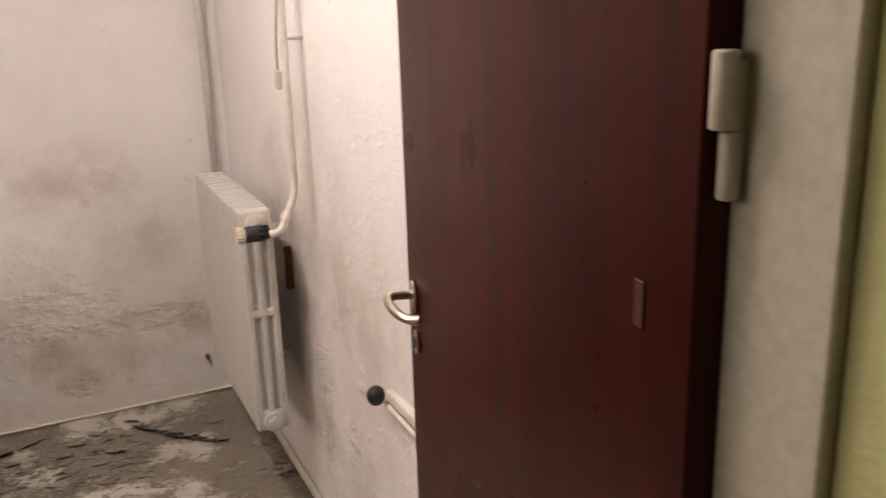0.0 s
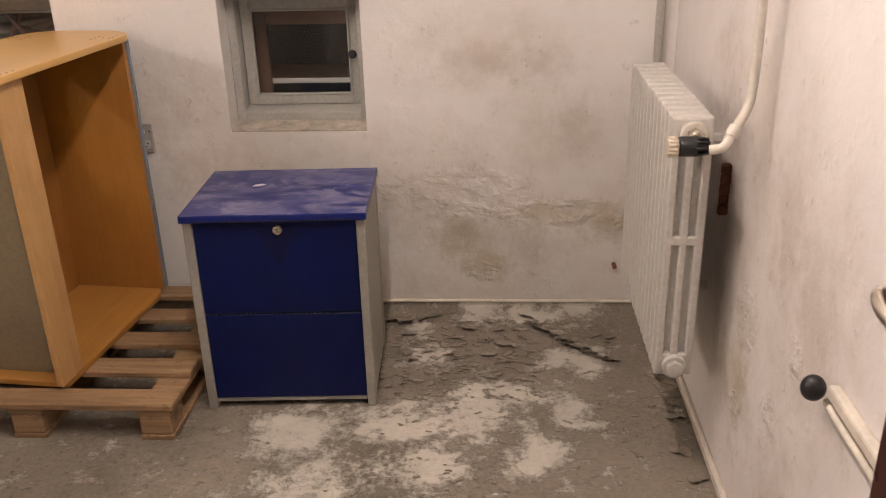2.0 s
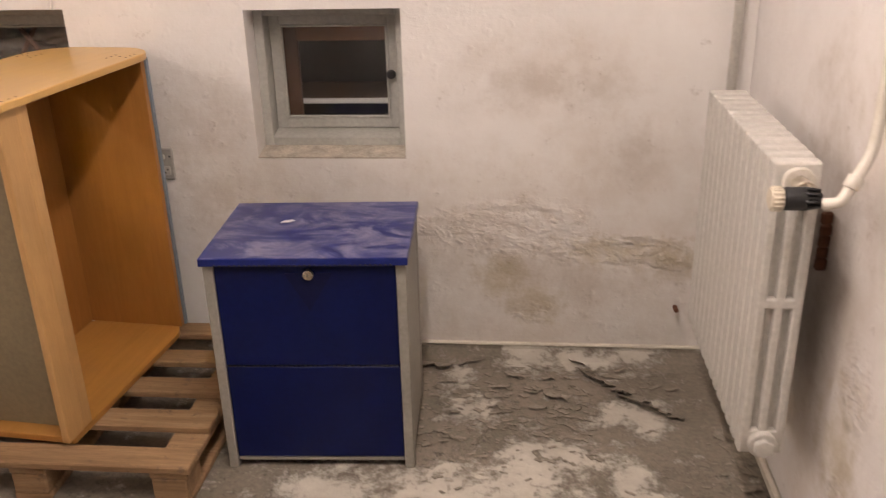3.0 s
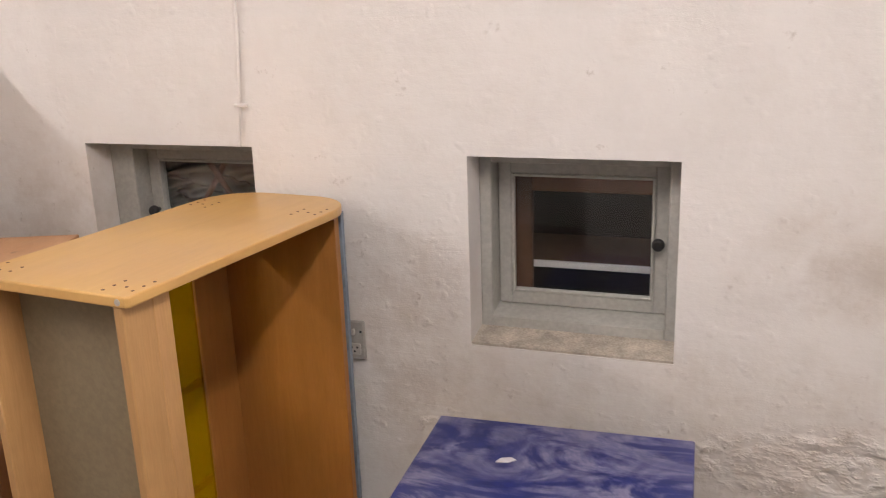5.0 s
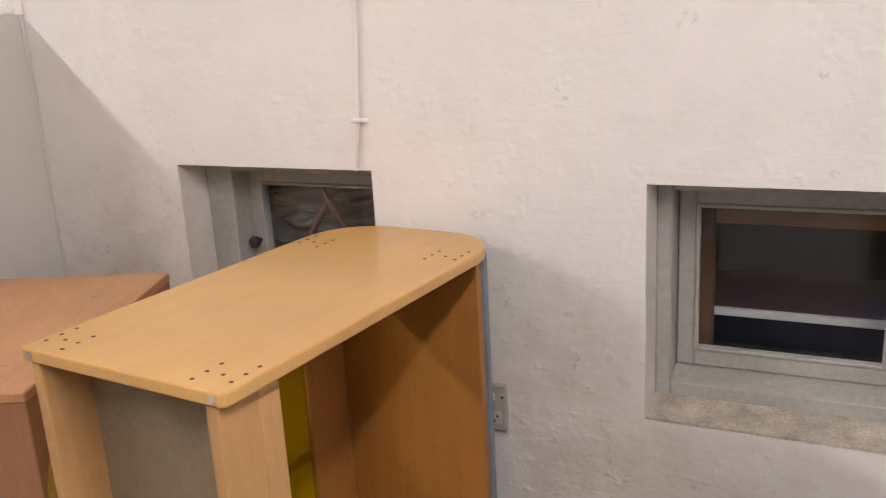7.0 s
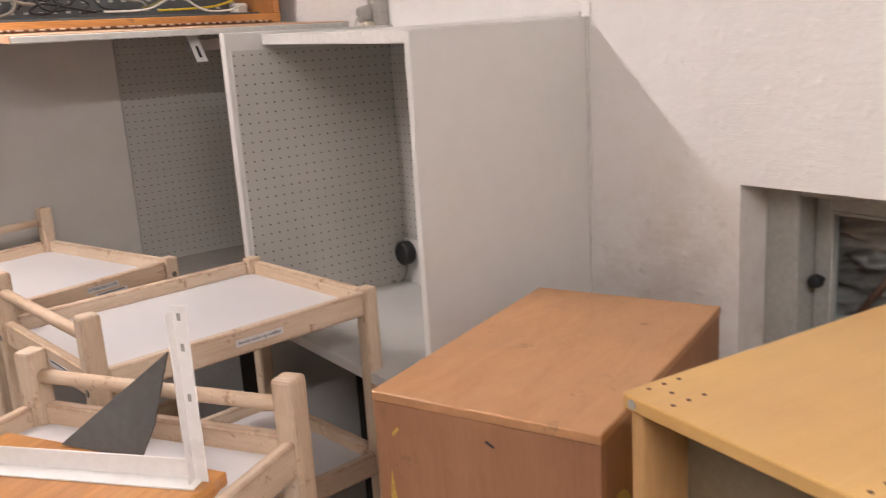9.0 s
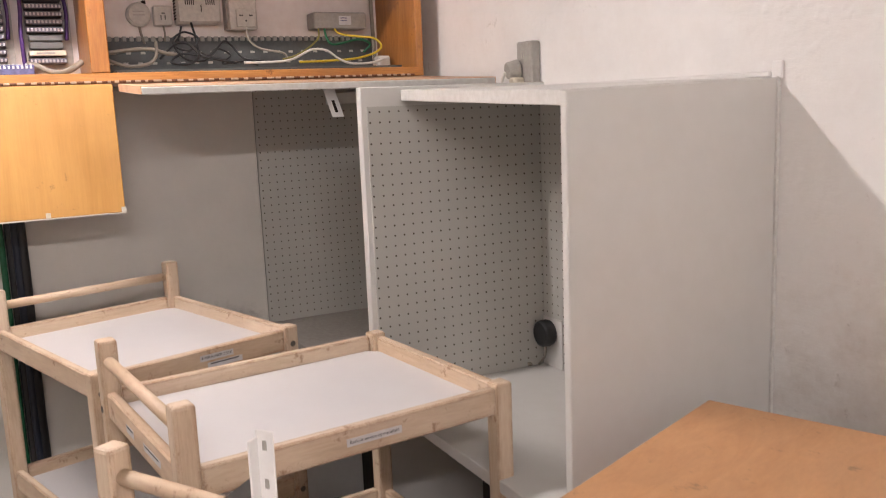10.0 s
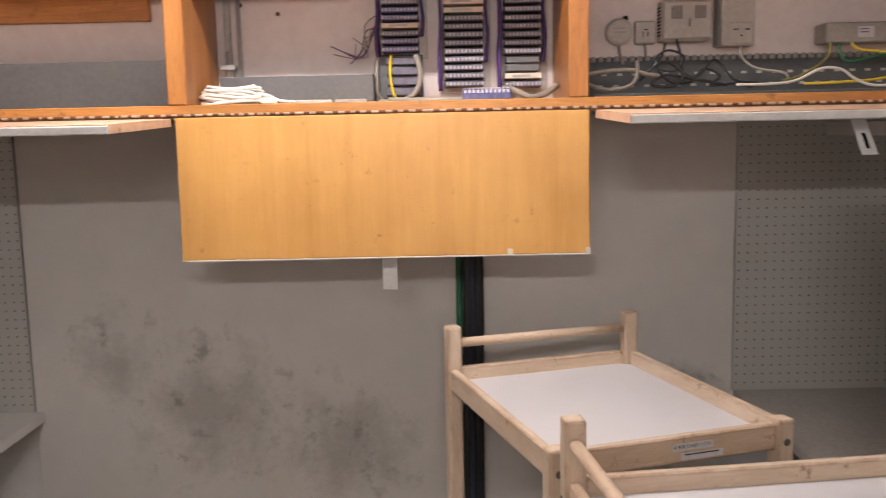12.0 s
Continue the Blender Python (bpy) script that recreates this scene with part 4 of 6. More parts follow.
# ---- blue metal cabinet ----
def build_blue():
    c = thing("metal_cabinet", pose(0.240, 3.141, 0, 0, 0, 3.0), "dusty dark blue metal cabinet with grey corner posts and a lock", "cabinet")
    w, d = 0.2475, 0.197
    H = 0.600
    box("lid", (-w, -d, H - 0.021), (w, d, H), BLUE, c, 0.003, "blue lid smeared with pale dust", 2)
    box("body", (-w + 0.030, -d + 0.030, 0.034), (w - 0.030, d - 0.01, H - 0.021), BLUE_SHADED, c, 0.002)
    box("front_panel", (-w + 0.031, -d + 0.017, 0.034), (w - 0.031, -d + 0.030, 0.301), BLUE_SHADED, c, 0.002)
    box("front_panel", (-w + 0.031, -d + 0.017, 0.305), (w - 0.031, -d + 0.030, H - 0.022), BLUE_SHADED, c, 0.002)
    for x in (-1, 1):
        for y in (-1, 1):
            cx, cy = x * (w - 0.0175), y * (d - 0.030) + 0.005
            box("corner_post", (cx - 0.0125, cy - 0.022, 0.0), (cx + 0.0125, cy + 0.022, H - 0.021), GREYMETAL, c, 0.003, "grey metal post")
        box("side_panel", (x * (w - 0.012) - 0.006, -d + 0.05, 0.03), (x * (w - 0.012) + 0.006, d - 0.05, H - 0.021), GREYMETAL, c, 0.001)
    box("bottom_rail", (-w + 0.031, -d + 0.020, 0.020), (w - 0.031, -d + 0.032, 0.033), GREYMETAL, c, 0.002)
    # rows of small punched slots
    bm = bmesh.new()
    for z in (0.303, H - 0.018):
        y = -d + 0.0165 if z < 0.5 else -d - 0.0008
        for k in range(36):
            x = -w + 0.04 + (2 * w - 0.08) * k / 35
            add_box(bm, (x - 0.0028, y, z - 0.0022), (x + 0.0028, y + 0.0015, z + 0.0022))
    part("slot_row", bm, BLACK, c, "row of punched slots")["kind"] = "stuff"
    cyl("lock", (0.010, -d + 0.017, H - 0.047), (0.010, -d + 0.004, H - 0.047), 0.0125, CHROME, c, bev=0.002, label="round nickel lock")
    box("keyhole", (0.009, -d + 0.0025, H - 0.051), (0.011, -d + 0.0045, H - 0.043), BLACK, c, 0)
    prism("emblem", [(-0.055, 0), (0.06, 0), (0.0, -0.1)], 0, 0.0006, plain("dull_emblem", (0.0045, 0.0065, 0.034), 0.5, spec=0.15), c, 0, "faded dark triangle emblem").matrix_basis = pose(0.006, -d + 0.0168, H - 0.045, 90)
    return c


build_blue()
scrap = thing("paper_scrap", pose(0.155, 3.185, 0.600, 0, 0, 20), "torn scrap of white paper on the blue lid", "paper")
prism("scrap", [(-0.018, -0.006), (0.004, -0.010), (0.02, -0.002), (0.012, 0.008), (-0.008, 0.007)], 0.0, 0.0012, PAPER, scrap, 0)

# ---- pallet ----
pal = thing("pallet", pose(0, 0, 0), "worn wooden pallet lying on the damp floor", "pallet")
PX0, PX1 = -0.86, -0.03
for i, (ya, yb) in enumerate(((2.785, 2.868), (2.955, 3.037), (3.120, 3.200), (3.285, 3.360), (3.455, 3.535))):
    o = box("deck_board", (PX0 + 0.012 * (i % 2), ya, 0.095), (PX1 - 0.008 * (i % 3), yb, 0.115), PALLET, pal, 0.003)
for x in (PX0 + 0.02, (PX0 + PX1) / 2 - 0.05, PX1 - 0.105):
    box("stringer_board", (x, 2.79, 0.077), (x + 0.095, 3.535, 0.095), PALLET, pal, 0.003)
    for y in (2.79, 3.115, 3.435):
        box("block", (x + 0.003, y, 0.018), (x + 0.092, y + 0.095, 0.077), PALLET, pal, 0.004)
    box("runner", (x, 2.79, 0.0), (x + 0.095, 3.535, 0.018), PALLET, pal, 0.003)


# ---- open beech cabinet on the pallet ----
def build_beech():
    c = thing("shelf_cabinet", pose(-0.335, 2.834, 0.115, 0, 0, -5.5), "open varnished beech cabinet with a rounded top, standing on the pallet", "cabinet")
    T = 0.874
    W, L, r = 0.366, 0.711, 0.12
    out = [(0, 0.006), (0, L - r)]
    out += [(-r + r * math.cos(a), L - r + r * math.sin(a)) for a in (math.pi / 2 * k / 10 for k in range(1, 11))]
    out += [(-W + r - r * math.sin(a), L - r + r * math.cos(a)) for a in (math.pi / 2 * k / 10 for k in range(0, 11))]
    out += [(-W, 0.006), (-W + 0.006, 0), (-0.006, 0)]
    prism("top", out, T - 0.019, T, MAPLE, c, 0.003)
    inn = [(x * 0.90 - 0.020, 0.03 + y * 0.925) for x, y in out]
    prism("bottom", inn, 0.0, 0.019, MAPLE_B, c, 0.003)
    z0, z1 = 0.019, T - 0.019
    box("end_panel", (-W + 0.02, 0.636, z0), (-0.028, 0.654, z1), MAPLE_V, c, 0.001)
    box("back_panel", (-W + 0.02, 0.655, z0), (-0.022, 0.667, z1), BLUEGREY, c, 0.001, "blue-grey painted board")
    box("partition", (-W + 0.034, 0.074, z0), (-0.036, 0.092, z1), BEIGEP, c, 0.001, "grey-beige laminated partition")
    box("side_board", (-0.036, 0.004, z0), (-0.016, 0.069, z1), BEECH_L, c, 0.002)
    box("side_board", (-0.034, 0.070, z0), (-0.018, 0.110, z1), BEECH_L, c, 0.002)
    box("side_board", (-W + 0.014, 0.004, z0), (-W + 0.034, 0.092, z1), BEECH_L, c, 0.002)
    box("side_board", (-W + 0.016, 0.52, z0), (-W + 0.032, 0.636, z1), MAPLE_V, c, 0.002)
    p = box("acrylic_pane", (-W + 0.020, 0.093, z0), (-W + 0.026, 0.52, z1), YACR, c, 0.0, "translucent yellow acrylic pane")
    p.visible_shadow = False
    for z in (0.20, 0.45):
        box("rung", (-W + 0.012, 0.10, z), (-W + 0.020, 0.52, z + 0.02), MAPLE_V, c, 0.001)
    for cx, cy, fx in ((-0.040, 0.030, 1), (-W + 0.040, 0.030, -1), (-0.044, L - 0.16, 1), (-W + 0.044, L - 0.16, -1)):
        for dx, dy in ((0.024, 0.0), (0.024, 0.024), (0.024, 0.048), (0.0, 0.012), (-0.026, -0.012), (-0.026, 0.012), (-0.026, 0.036)):
            cyl("screw_plug", (cx + fx * dx, cy + dy, T - 0.001), (cx + fx * dx, cy + dy, T + 0.0006), 0.0030, DARKWOOD, c, seg=10)
    cyl("corner_plug", (-0.020, 0.0, T - 0.0095), (-0.020, -0.0012, T - 0.0095), 0.0055, LGREYPL, c, seg=12)
    cyl("corner_plug", (-W + 0.020, 0.0, T - 0.0095), (-W + 0.020, -0.0012, T - 0.0095), 0.006, GREYPL, c, seg=12)


build_beech()


# ---- reddish veneer cupboard ----
def build_cupboard():
    c = thing("veneer_cupboard", pose(-1.129, 2.787, 0, 0, 0, 21.9), "low reddish veneer cupboard with scuffed sides", "cupboard")
    W, L, H = 0.372, 0.590, 0.885
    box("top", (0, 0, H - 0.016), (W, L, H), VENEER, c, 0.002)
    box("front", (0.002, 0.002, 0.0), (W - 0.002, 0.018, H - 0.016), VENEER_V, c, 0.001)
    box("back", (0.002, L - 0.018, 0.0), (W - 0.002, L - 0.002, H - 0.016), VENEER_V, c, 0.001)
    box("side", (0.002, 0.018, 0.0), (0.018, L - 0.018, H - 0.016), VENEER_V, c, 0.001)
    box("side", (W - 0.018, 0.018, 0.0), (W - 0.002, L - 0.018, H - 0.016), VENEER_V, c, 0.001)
    YS = plain("yellow_smear", (0.55, 0.36, 0.08), 0.6, vary=0.3, scale=40)
    prism("smear", [(0, 0), (0.008, 0.01), (0.012, 0.05), (0.006, 0.10), (0.001, 0.06)], 0, 0.0006, YS, c, 0, "yellowish smear").matrix_basis = pose(0.022, 0.0018, 0.66, 90)
    prism("smear", [(0, 0), (0.012, 0.014), (0.010, 0.018), (-0.002, 0.006)], 0, 0.0006, YS, c, 0).matrix_basis = pose(0.035, 0.0018, 0.815, 90)
    prism("scratch", [(0, 0), (0.014, -0.007), (0.016, -0.004), (0.003, 0.003)], 0, 0.0006, INK, c, 0, "short dark scratch").matrix_basis = pose(0.195, 0.0018, 0.838, 90)
    # oval sticker with coloured blots on a yellow ground
    base = [(0.052 * math.cos(a), 0.070 * math.sin(a)) for a in (2 * math.pi * k / 28 for k in range(28))]
    s = prism("sticker", [(x, y) for x, y in base], 0, 0.0008, plain("yellow_sticker", (0.50, 0.36, 0.10), 0.5, vary=0.25, scale=30), c, 0, "oval yellow sticker with dark coloured blots")
    s.matrix_basis = pose(W - 0.002, 0.066, 0.70, 90, 0, 90)
    for k, (x, y, rr, cc) in enumerate(((0.0, 0.02, 0.045, (0.02, 0.03, 0.015)), (-0.02, -0.045, 0.038, (0.03, 0.02, 0.015)), (0.025, -0.02, 0.022, (0.25, 0.03, 0.02)), (-0.015, 0.06, 0.02, (0.04, 0.12, 0.03)), (0.01, -0.075, 0.018, (0.22, 0.04, 0.03)))):
        prism("blot", [(0.66 * (x + rr * (1 + 0.25 * math.sin(3 * a + k)) * math.cos(a) * 0.8), 0.66 * (y + rr * (1 + 0.2 * math.cos(2 * a + k)) * math.sin(a))) for a in (2 * math.pi * j / 16 for j in range(16))],
              0.0008 + 0.0004 * k, 0.0013 + 0.0004 * k, plain("sticker_blot", cc, 0.5), s, 0)


build_cupboard()


# ---- serving trolleys ----
def build_trolley(m, label, grip=0.975):
    """Handle end at -y; local size 0.46 by 0.60 between leg centres."""
    t = thing("serving_trolley", m, label, "trolley", "wooden serving trolleys")
    a, b, q = 0.238, 0.300, 0.0185
    for x in (-a, a):
        for y, h in ((-b, grip), (b, 0.880)):
            bm = add_box(bmesh.new(), (x - q, y - q, 0.055), (x + q, y + q, h), 0.006, 2)
            leg = part("leg", bm, TROLLEY_V, t)
            for z in (0.835, 0.455):
                cyl("bolt", (x, y + (q if y > 0 else -q), z), (x, y + (q + 0.002 if y > 0 else -q - 0.002), z), 0.0075, BOLT, leg, seg=12, bev=0.001)
            w = cyl("caster", (x - 0.010, y, 0.024), (x + 0.010, y, 0.024), 0.024, BLACK, leg, bev=0.004)
            cyl("caster_stem", (x, y, 0.030), (x, y, 0.06), 0.008, CHROME, leg, seg=10)
    cyl("handle_rail", (-a, -b, grip - 0.043), (a, -b, grip - 0.043), 0.0115, TROLLEY_R, t, seg=14)
    for zt in (0.872, 0.492):
        for x in (-1, 1):
            box("side_rail", (x * (a + 0.004) - 0.010, -b + q, zt - 0.052), (x * (a + 0.004) + 0.010, b - q, zt), TROLLEY, t, 0.003)
        for y in (-1, 1):
            box("end_rail", (-a + q, y * (b + 0.002) - 0.010, zt - 0.052), (a - q, y * (b + 0.002) + 0.010, zt), TROLLEY_R, t, 0.003)
        c = 0.022
        x1, y1 = a - 0.006, b - 0.008
        prism("tray", [(-x1 + c, -y1), (x1 - c, -y1), (x1, -y1 + c), (x1, y1 - c), (x1 - c, y1), (-x1 + c, y1), (-x1, y1 - c), (-x1, -y1 + c)], zt - 0.040, zt - 0.032, TRAY, t, 0.001, "white laminate tray")
    return t


TROLLEY_R = wood("worn_pale_beech_rail", (0.49, 0.35, 0.23), (0.58, 0.435, 0.305), (0.66, 0.52, 0.39), (1.2, 9, 9), 0.5, wear=0.35, wear_c=(0.23, 0.105, 0.05), streak=0.15, edge=0.011)
t2 = build_trolley(pose(-1.850, 2.769, 0, 0, 0, 6.8), "worn pale wooden serving trolley with a food-waste label")
t1 = build_trolley(pose(-2.528, 2.568, 0, 0, 0, 17 - 90), "worn pale wooden serving trolley beside the mouldy wall board")
t3 = build_trolley(pose(-1.142, 2.260, 0, 0, 0, 31.5 + 180), "worn pale wooden serving trolley holding scrap wood and metal", 0.960)


def paper_label(t, text, x, y, z, turn, w, h, size, rows=1):
    lab = box("paper_label", (-w / 2, -h / 2, 0), (w / 2, h / 2, 0.0006), PAPER, t, 0, "white paper label with dark print")
    lab.matrix_basis = pose(x, y, z, 90, 0, turn)
    if text:
        letters("print", text, size, pose(0, 0, 0.0006), INK, lab)
    else:
        for k in range(rows):
            box("print_bar", (-w * 0.42, h * (0.28 - 0.5 * k) - h * 0.12, 0.0006), (w * 0.40, h * (0.28 - 0.5 * k) + h * 0.08, 0.0010), INK, lab, 0)


paper_label(t2, "Beskidt service og madaffald", 0.2525, 0.02, 0.846, 90, 0.108, 0.014, 0.0085)
paper_label(t2, "", -0.05, -0.3125, 0.845, 0, 0.05, 0.016, 0.01, 1)
paper_label(t2, "", 0.09, -0.3125, 0.846, 0, 0.10, 0.013, 0.01, 1)
paper_label(t1, "4 PERSONER 2 STK", -0.035, 0.3125, 0.852, 180, 0.085, 0.014, 0.0095)
paper_label(t1, "", -0.055, 0.3125, 0.833, 180, 0.09, 0.013, 0.01, 1)

# scrap on the third trolley, in its own frame (x along the handle)
T3 = pose(-1.142, 2.260, 0, 0, 0, 31.5)
bo = thing("scrap_board", T3 @ pose(0.0, 0.09, 0.840, 0, 0, -2), "short orange varnished pine board with dark gouges", "board")
bm = bmesh.new()
n = 14
edge = [(0.19 + 0.012 * noise.noise((k * 0.7, 4.2, 0)), -0.10 + 0.22 * k / n) for k in range(n + 1)]
prism("board", [(-0.222, -0.10)] + edge + [(-0.222, 0.12)], 0.0, 0.019, PINE, bo, 0.002)
for k, (x, y, l) in enumerate(((0.05, -0.03, 0.09), (0.13, 0.0, 0.06), (-0.05, -0.06, 0.07), (0.12, -0.07, 0.05))):
    prism("gouge", [(x, y), (x + l * 0.5, y + 0.009), (x + l, y + 0.004), (x + l * 0.7, y - 0.006), (x + l * 0.3, y - 0.008)], 0.0186, 0.0194, DARKWOOD, bo, 0, "dark torn gouge")
an = thing("steel_angle", T3 @ pose(0.158, 0.172, 0.859, 0, 0, 8), "white enamelled steel shelf angle with slots", "bracket")
bm = bmesh.new()
add_box(bm, (-0.385, -0.0015, 0.0), (0.02, 0.0015, 0.030), 0.0008)
add_box(bm, (-0.385, -0.028, 0.0), (0.02, 0.0, 0.003), 0.0008)
part("arm", bm, WHITE_P, an)
bm = bmesh.new()
add_box(bm, (0.008, -0.004, 0.0), (0.0285, -0.0012, 0.239), 0.001)
add_box(bm, (0.008, -0.018, 0.0), (0.0105, -0.0012, 0.232), 0.0008)
part("arm", bm, WHITE_P, an)
for z in (0.227, 0.187, 0.12):
    box("slot", (0.016, -0.0044, z - 0.008), (0.021, -0.0008, z + 0.002), GREYPL, an, 0.0)
pl = thing("metal_plate", T3 @ pose(-0.02, 0.2, 0.861, 62, 0, -3), "dark grey triangular sheet metal plate leaning on the trolley rail", "plate")
prism("plate", [(-0.075, 0.0), (0.078, 0.0), (0.088, 0.05), (0.084, 0.150)], -0.0015, 0.0015, SLATE, pl, 0.0004)


# ---- grey bench unit with pegboard bays, in the north-west corner ----
def build_bench():
    u = thing("pegboard_bench", pose(0, 0, 0), "grey laminate bench unit with two open pegboard bays", "bench unit")
    yb, zt, zf = YN - 0.001, 1.416, 0.690
    side = box("side_panel", (-1.457, 3.112, 0.0), (-1.438, yb, zt), GREY, u, 0.002)
    for v in side.data.vertices:
        if v.co.z > 1.0:
            v.co.z += 0.010 * (v.co.y - 3.11) / 0.47
    box("divider", (-2.236, 3.068, 0.0), (-2.208, yb, 1.446), GREY, u, 0.002)
    box("pegboard", (-2.208, 3.082, zf), (-2.203, yb - 0.018, 1.40), PEG_YZ, u, 0.0, "perforated grey board")
    box("pegboard", (-2.203, yb - 0.018, zf), (-1.457, yb - 0.010, 1.392), PEG_XZ, u, 0.0, "perforated grey board")
    top = prism("top", [(-2.208, 3.172), (-1.457, 3.116), (-1.457, yb), (-2.208, yb)], zt - 0.024, zt + 0.002, GREY_EDGE, u, 0.002)
    for v in top.data.vertices:                       # the board has sagged towards the front and the open side
        v.co.z += 0.010 * (v.co.y - 3.11) / 0.47 + 0.020 * (-1.457 - v.co.x) / 0.751 * (yb + 0.2 - v.co.y) / 0.67
    box("bay_floor", (-2.208, 3.080, zf - 0.028), (-1.457, yb, zf), GREY, u, 0.002)
    # second bay, in the corner
    box("pegboard", (XW + 0.001, 3.052, zf), (-3.104, yb - 0.018, 1.47), PEG_YZ, u, 0.0, "perforated grey board")
    box("pegboard", (-3.104, yb - 0.018, zf), (-2.236, yb - 0.010, 1.44), PEG_XZ, u, 0.0, "perforated grey board")
    # this floor's darker tone is the bay's shadow
    box("bay_floor", (XW + 0.001, 3.060, zf - 0.028), (-2.236, yb, zf), BAYFLOOR, u, 0.002, "grey bay floor with its shadow put into the colour")
    box("cross_rail", (XW + 0.001, 3.30, 1.41), (-2.236, 3.33, 1.446), GREY, u, 0.002)
    # plinth colour includes the shade that lies under the bench
    box("plinth", (XW + 0.001, 3.36, 0.0), (-2.236, 3.376, zf - 0.028), DARK, u, 0.001, "dark brown recessed board, darkened further for shade")
    box("plinth", (-2.208, 3.36, 0.0), (-1.457, 3.376, zf - 0.028), DARK, u, 0.001, "dark brown recessed board, darkened further for shade")
    box("edge_strip", (-1.4385, yb - 0.008, 0.0), (-1.433, yb, zt + 0.012), GREY_EDGE, u, 0.001)
    box("tongue", (-1.452, yb - 0.006, zt + 0.008), (-1.428, yb, zt + 0.040), WHITE_P, u, 0.002, "small white fixing tongue")
    box("wall_strip", (-2.50, yb - 0.010, 1.4265), (-1.4535, yb, 1.438), WALL, u, 0.003)


build_bench()
st = thing("rubber_stop", pose(-2.160, YN - 0.019, 0.69), "black rubber stop on a grey plate inside the bay", "stop")
box("plate", (-0.042, -0.005, 0.0), (0.045, 0.0, 0.135), GREY, st, 0.001)
cyl("stop", (-0.008, -0.005, 0.095), (-0.008, -0.040, 0.095), 0.036, BLACK, st, bev=0.008, label="round black rubber")
tube("wire", [(-0.008, -0.02, 0.062), (-0.012, -0.022, 0.03), (-0.03, -0.03, 0.004)], 0.003, WIREG, st)
cyl("screw", (-0.045, -0.05, 0.001), (-0.045, -0.05, 0.012), 0.008, CHROME, st, seg=8)
hk = thing("brass_hook", pose(-1.925, YN - 0.019, 1.15), "yellowed brass shade hanging on the pegboard", "hook")
cyl("shade", (0, -0.035, -0.024), (0, -0.035, 0.026), 0.036, DULLBRASS, hk, r1=0.020, seg=20, bev=0.012)
cyl("arm", (0, 0, 0.025), (0, -0.035, 0.025), 0.005, DULLBRASS, hk, seg=8)

# south counterpart of the bench
so = thing("pegboard_bench", pose(0, 0, 0), "grey laminate bench with a perforated back board by the mouldy wall", "bench unit")
box("pegboard", (XW + 0.001, 0.301, 0.665), (-3.104, 1.045, 1.47), PEG_YZ, so, 0.0, "perforated grey board")
box("bay_floor", (XW + 0.001, 0.301, 0.637), (-2.30, 1.075, 0.665), GREY, so, 0.002)
box("side_panel", (-2.30, 0.301, 0.0), (-2.27, 1.075, 1.44), GREY, so, 0.002)
# under-bench shade is in this board's colour too
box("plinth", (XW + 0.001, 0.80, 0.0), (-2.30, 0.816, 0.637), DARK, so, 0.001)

# socket with plug on the north wall above the bench
so2 = thing("wall_socket", pose(-2.258, YN, 1.4305), "grey wall socket with a plug and white cable", "socket")
box("housing", (-0.038, -0.030, 0.0), (0.034, 0.0, 0.122), GREYPL, so2, 0.004)
for x in (-0.014, -0.004):
    box("slot", (x, -0.0312, 0.078), (x + 0.004, -0.0298, 0.095), LGREYPL, so2, 0.0)
bm = bmesh.new()
add_cyl(bm, (-0.03, -0.030, 0.052), (-0.036, -0.062, 0.048), 0.027, 0.022, 14, 0.003)
part("plug", bm, GREYPL, so2, "grey plug")
box("plug", (-0.03, -0.062, 0.004), (0.004, -0.031, 0.03), CREAM, so2, 0.005, "cream plug")
tube("cable", [(-0.045, -0.06, 0.045), (-0.062, -0.062, 0.02), (-0.05, -0.066, -0.010), (-0.02, -0.07, -0.013), (0.0, -0.066, 0.006)], 0.0042, WIREW, so2)


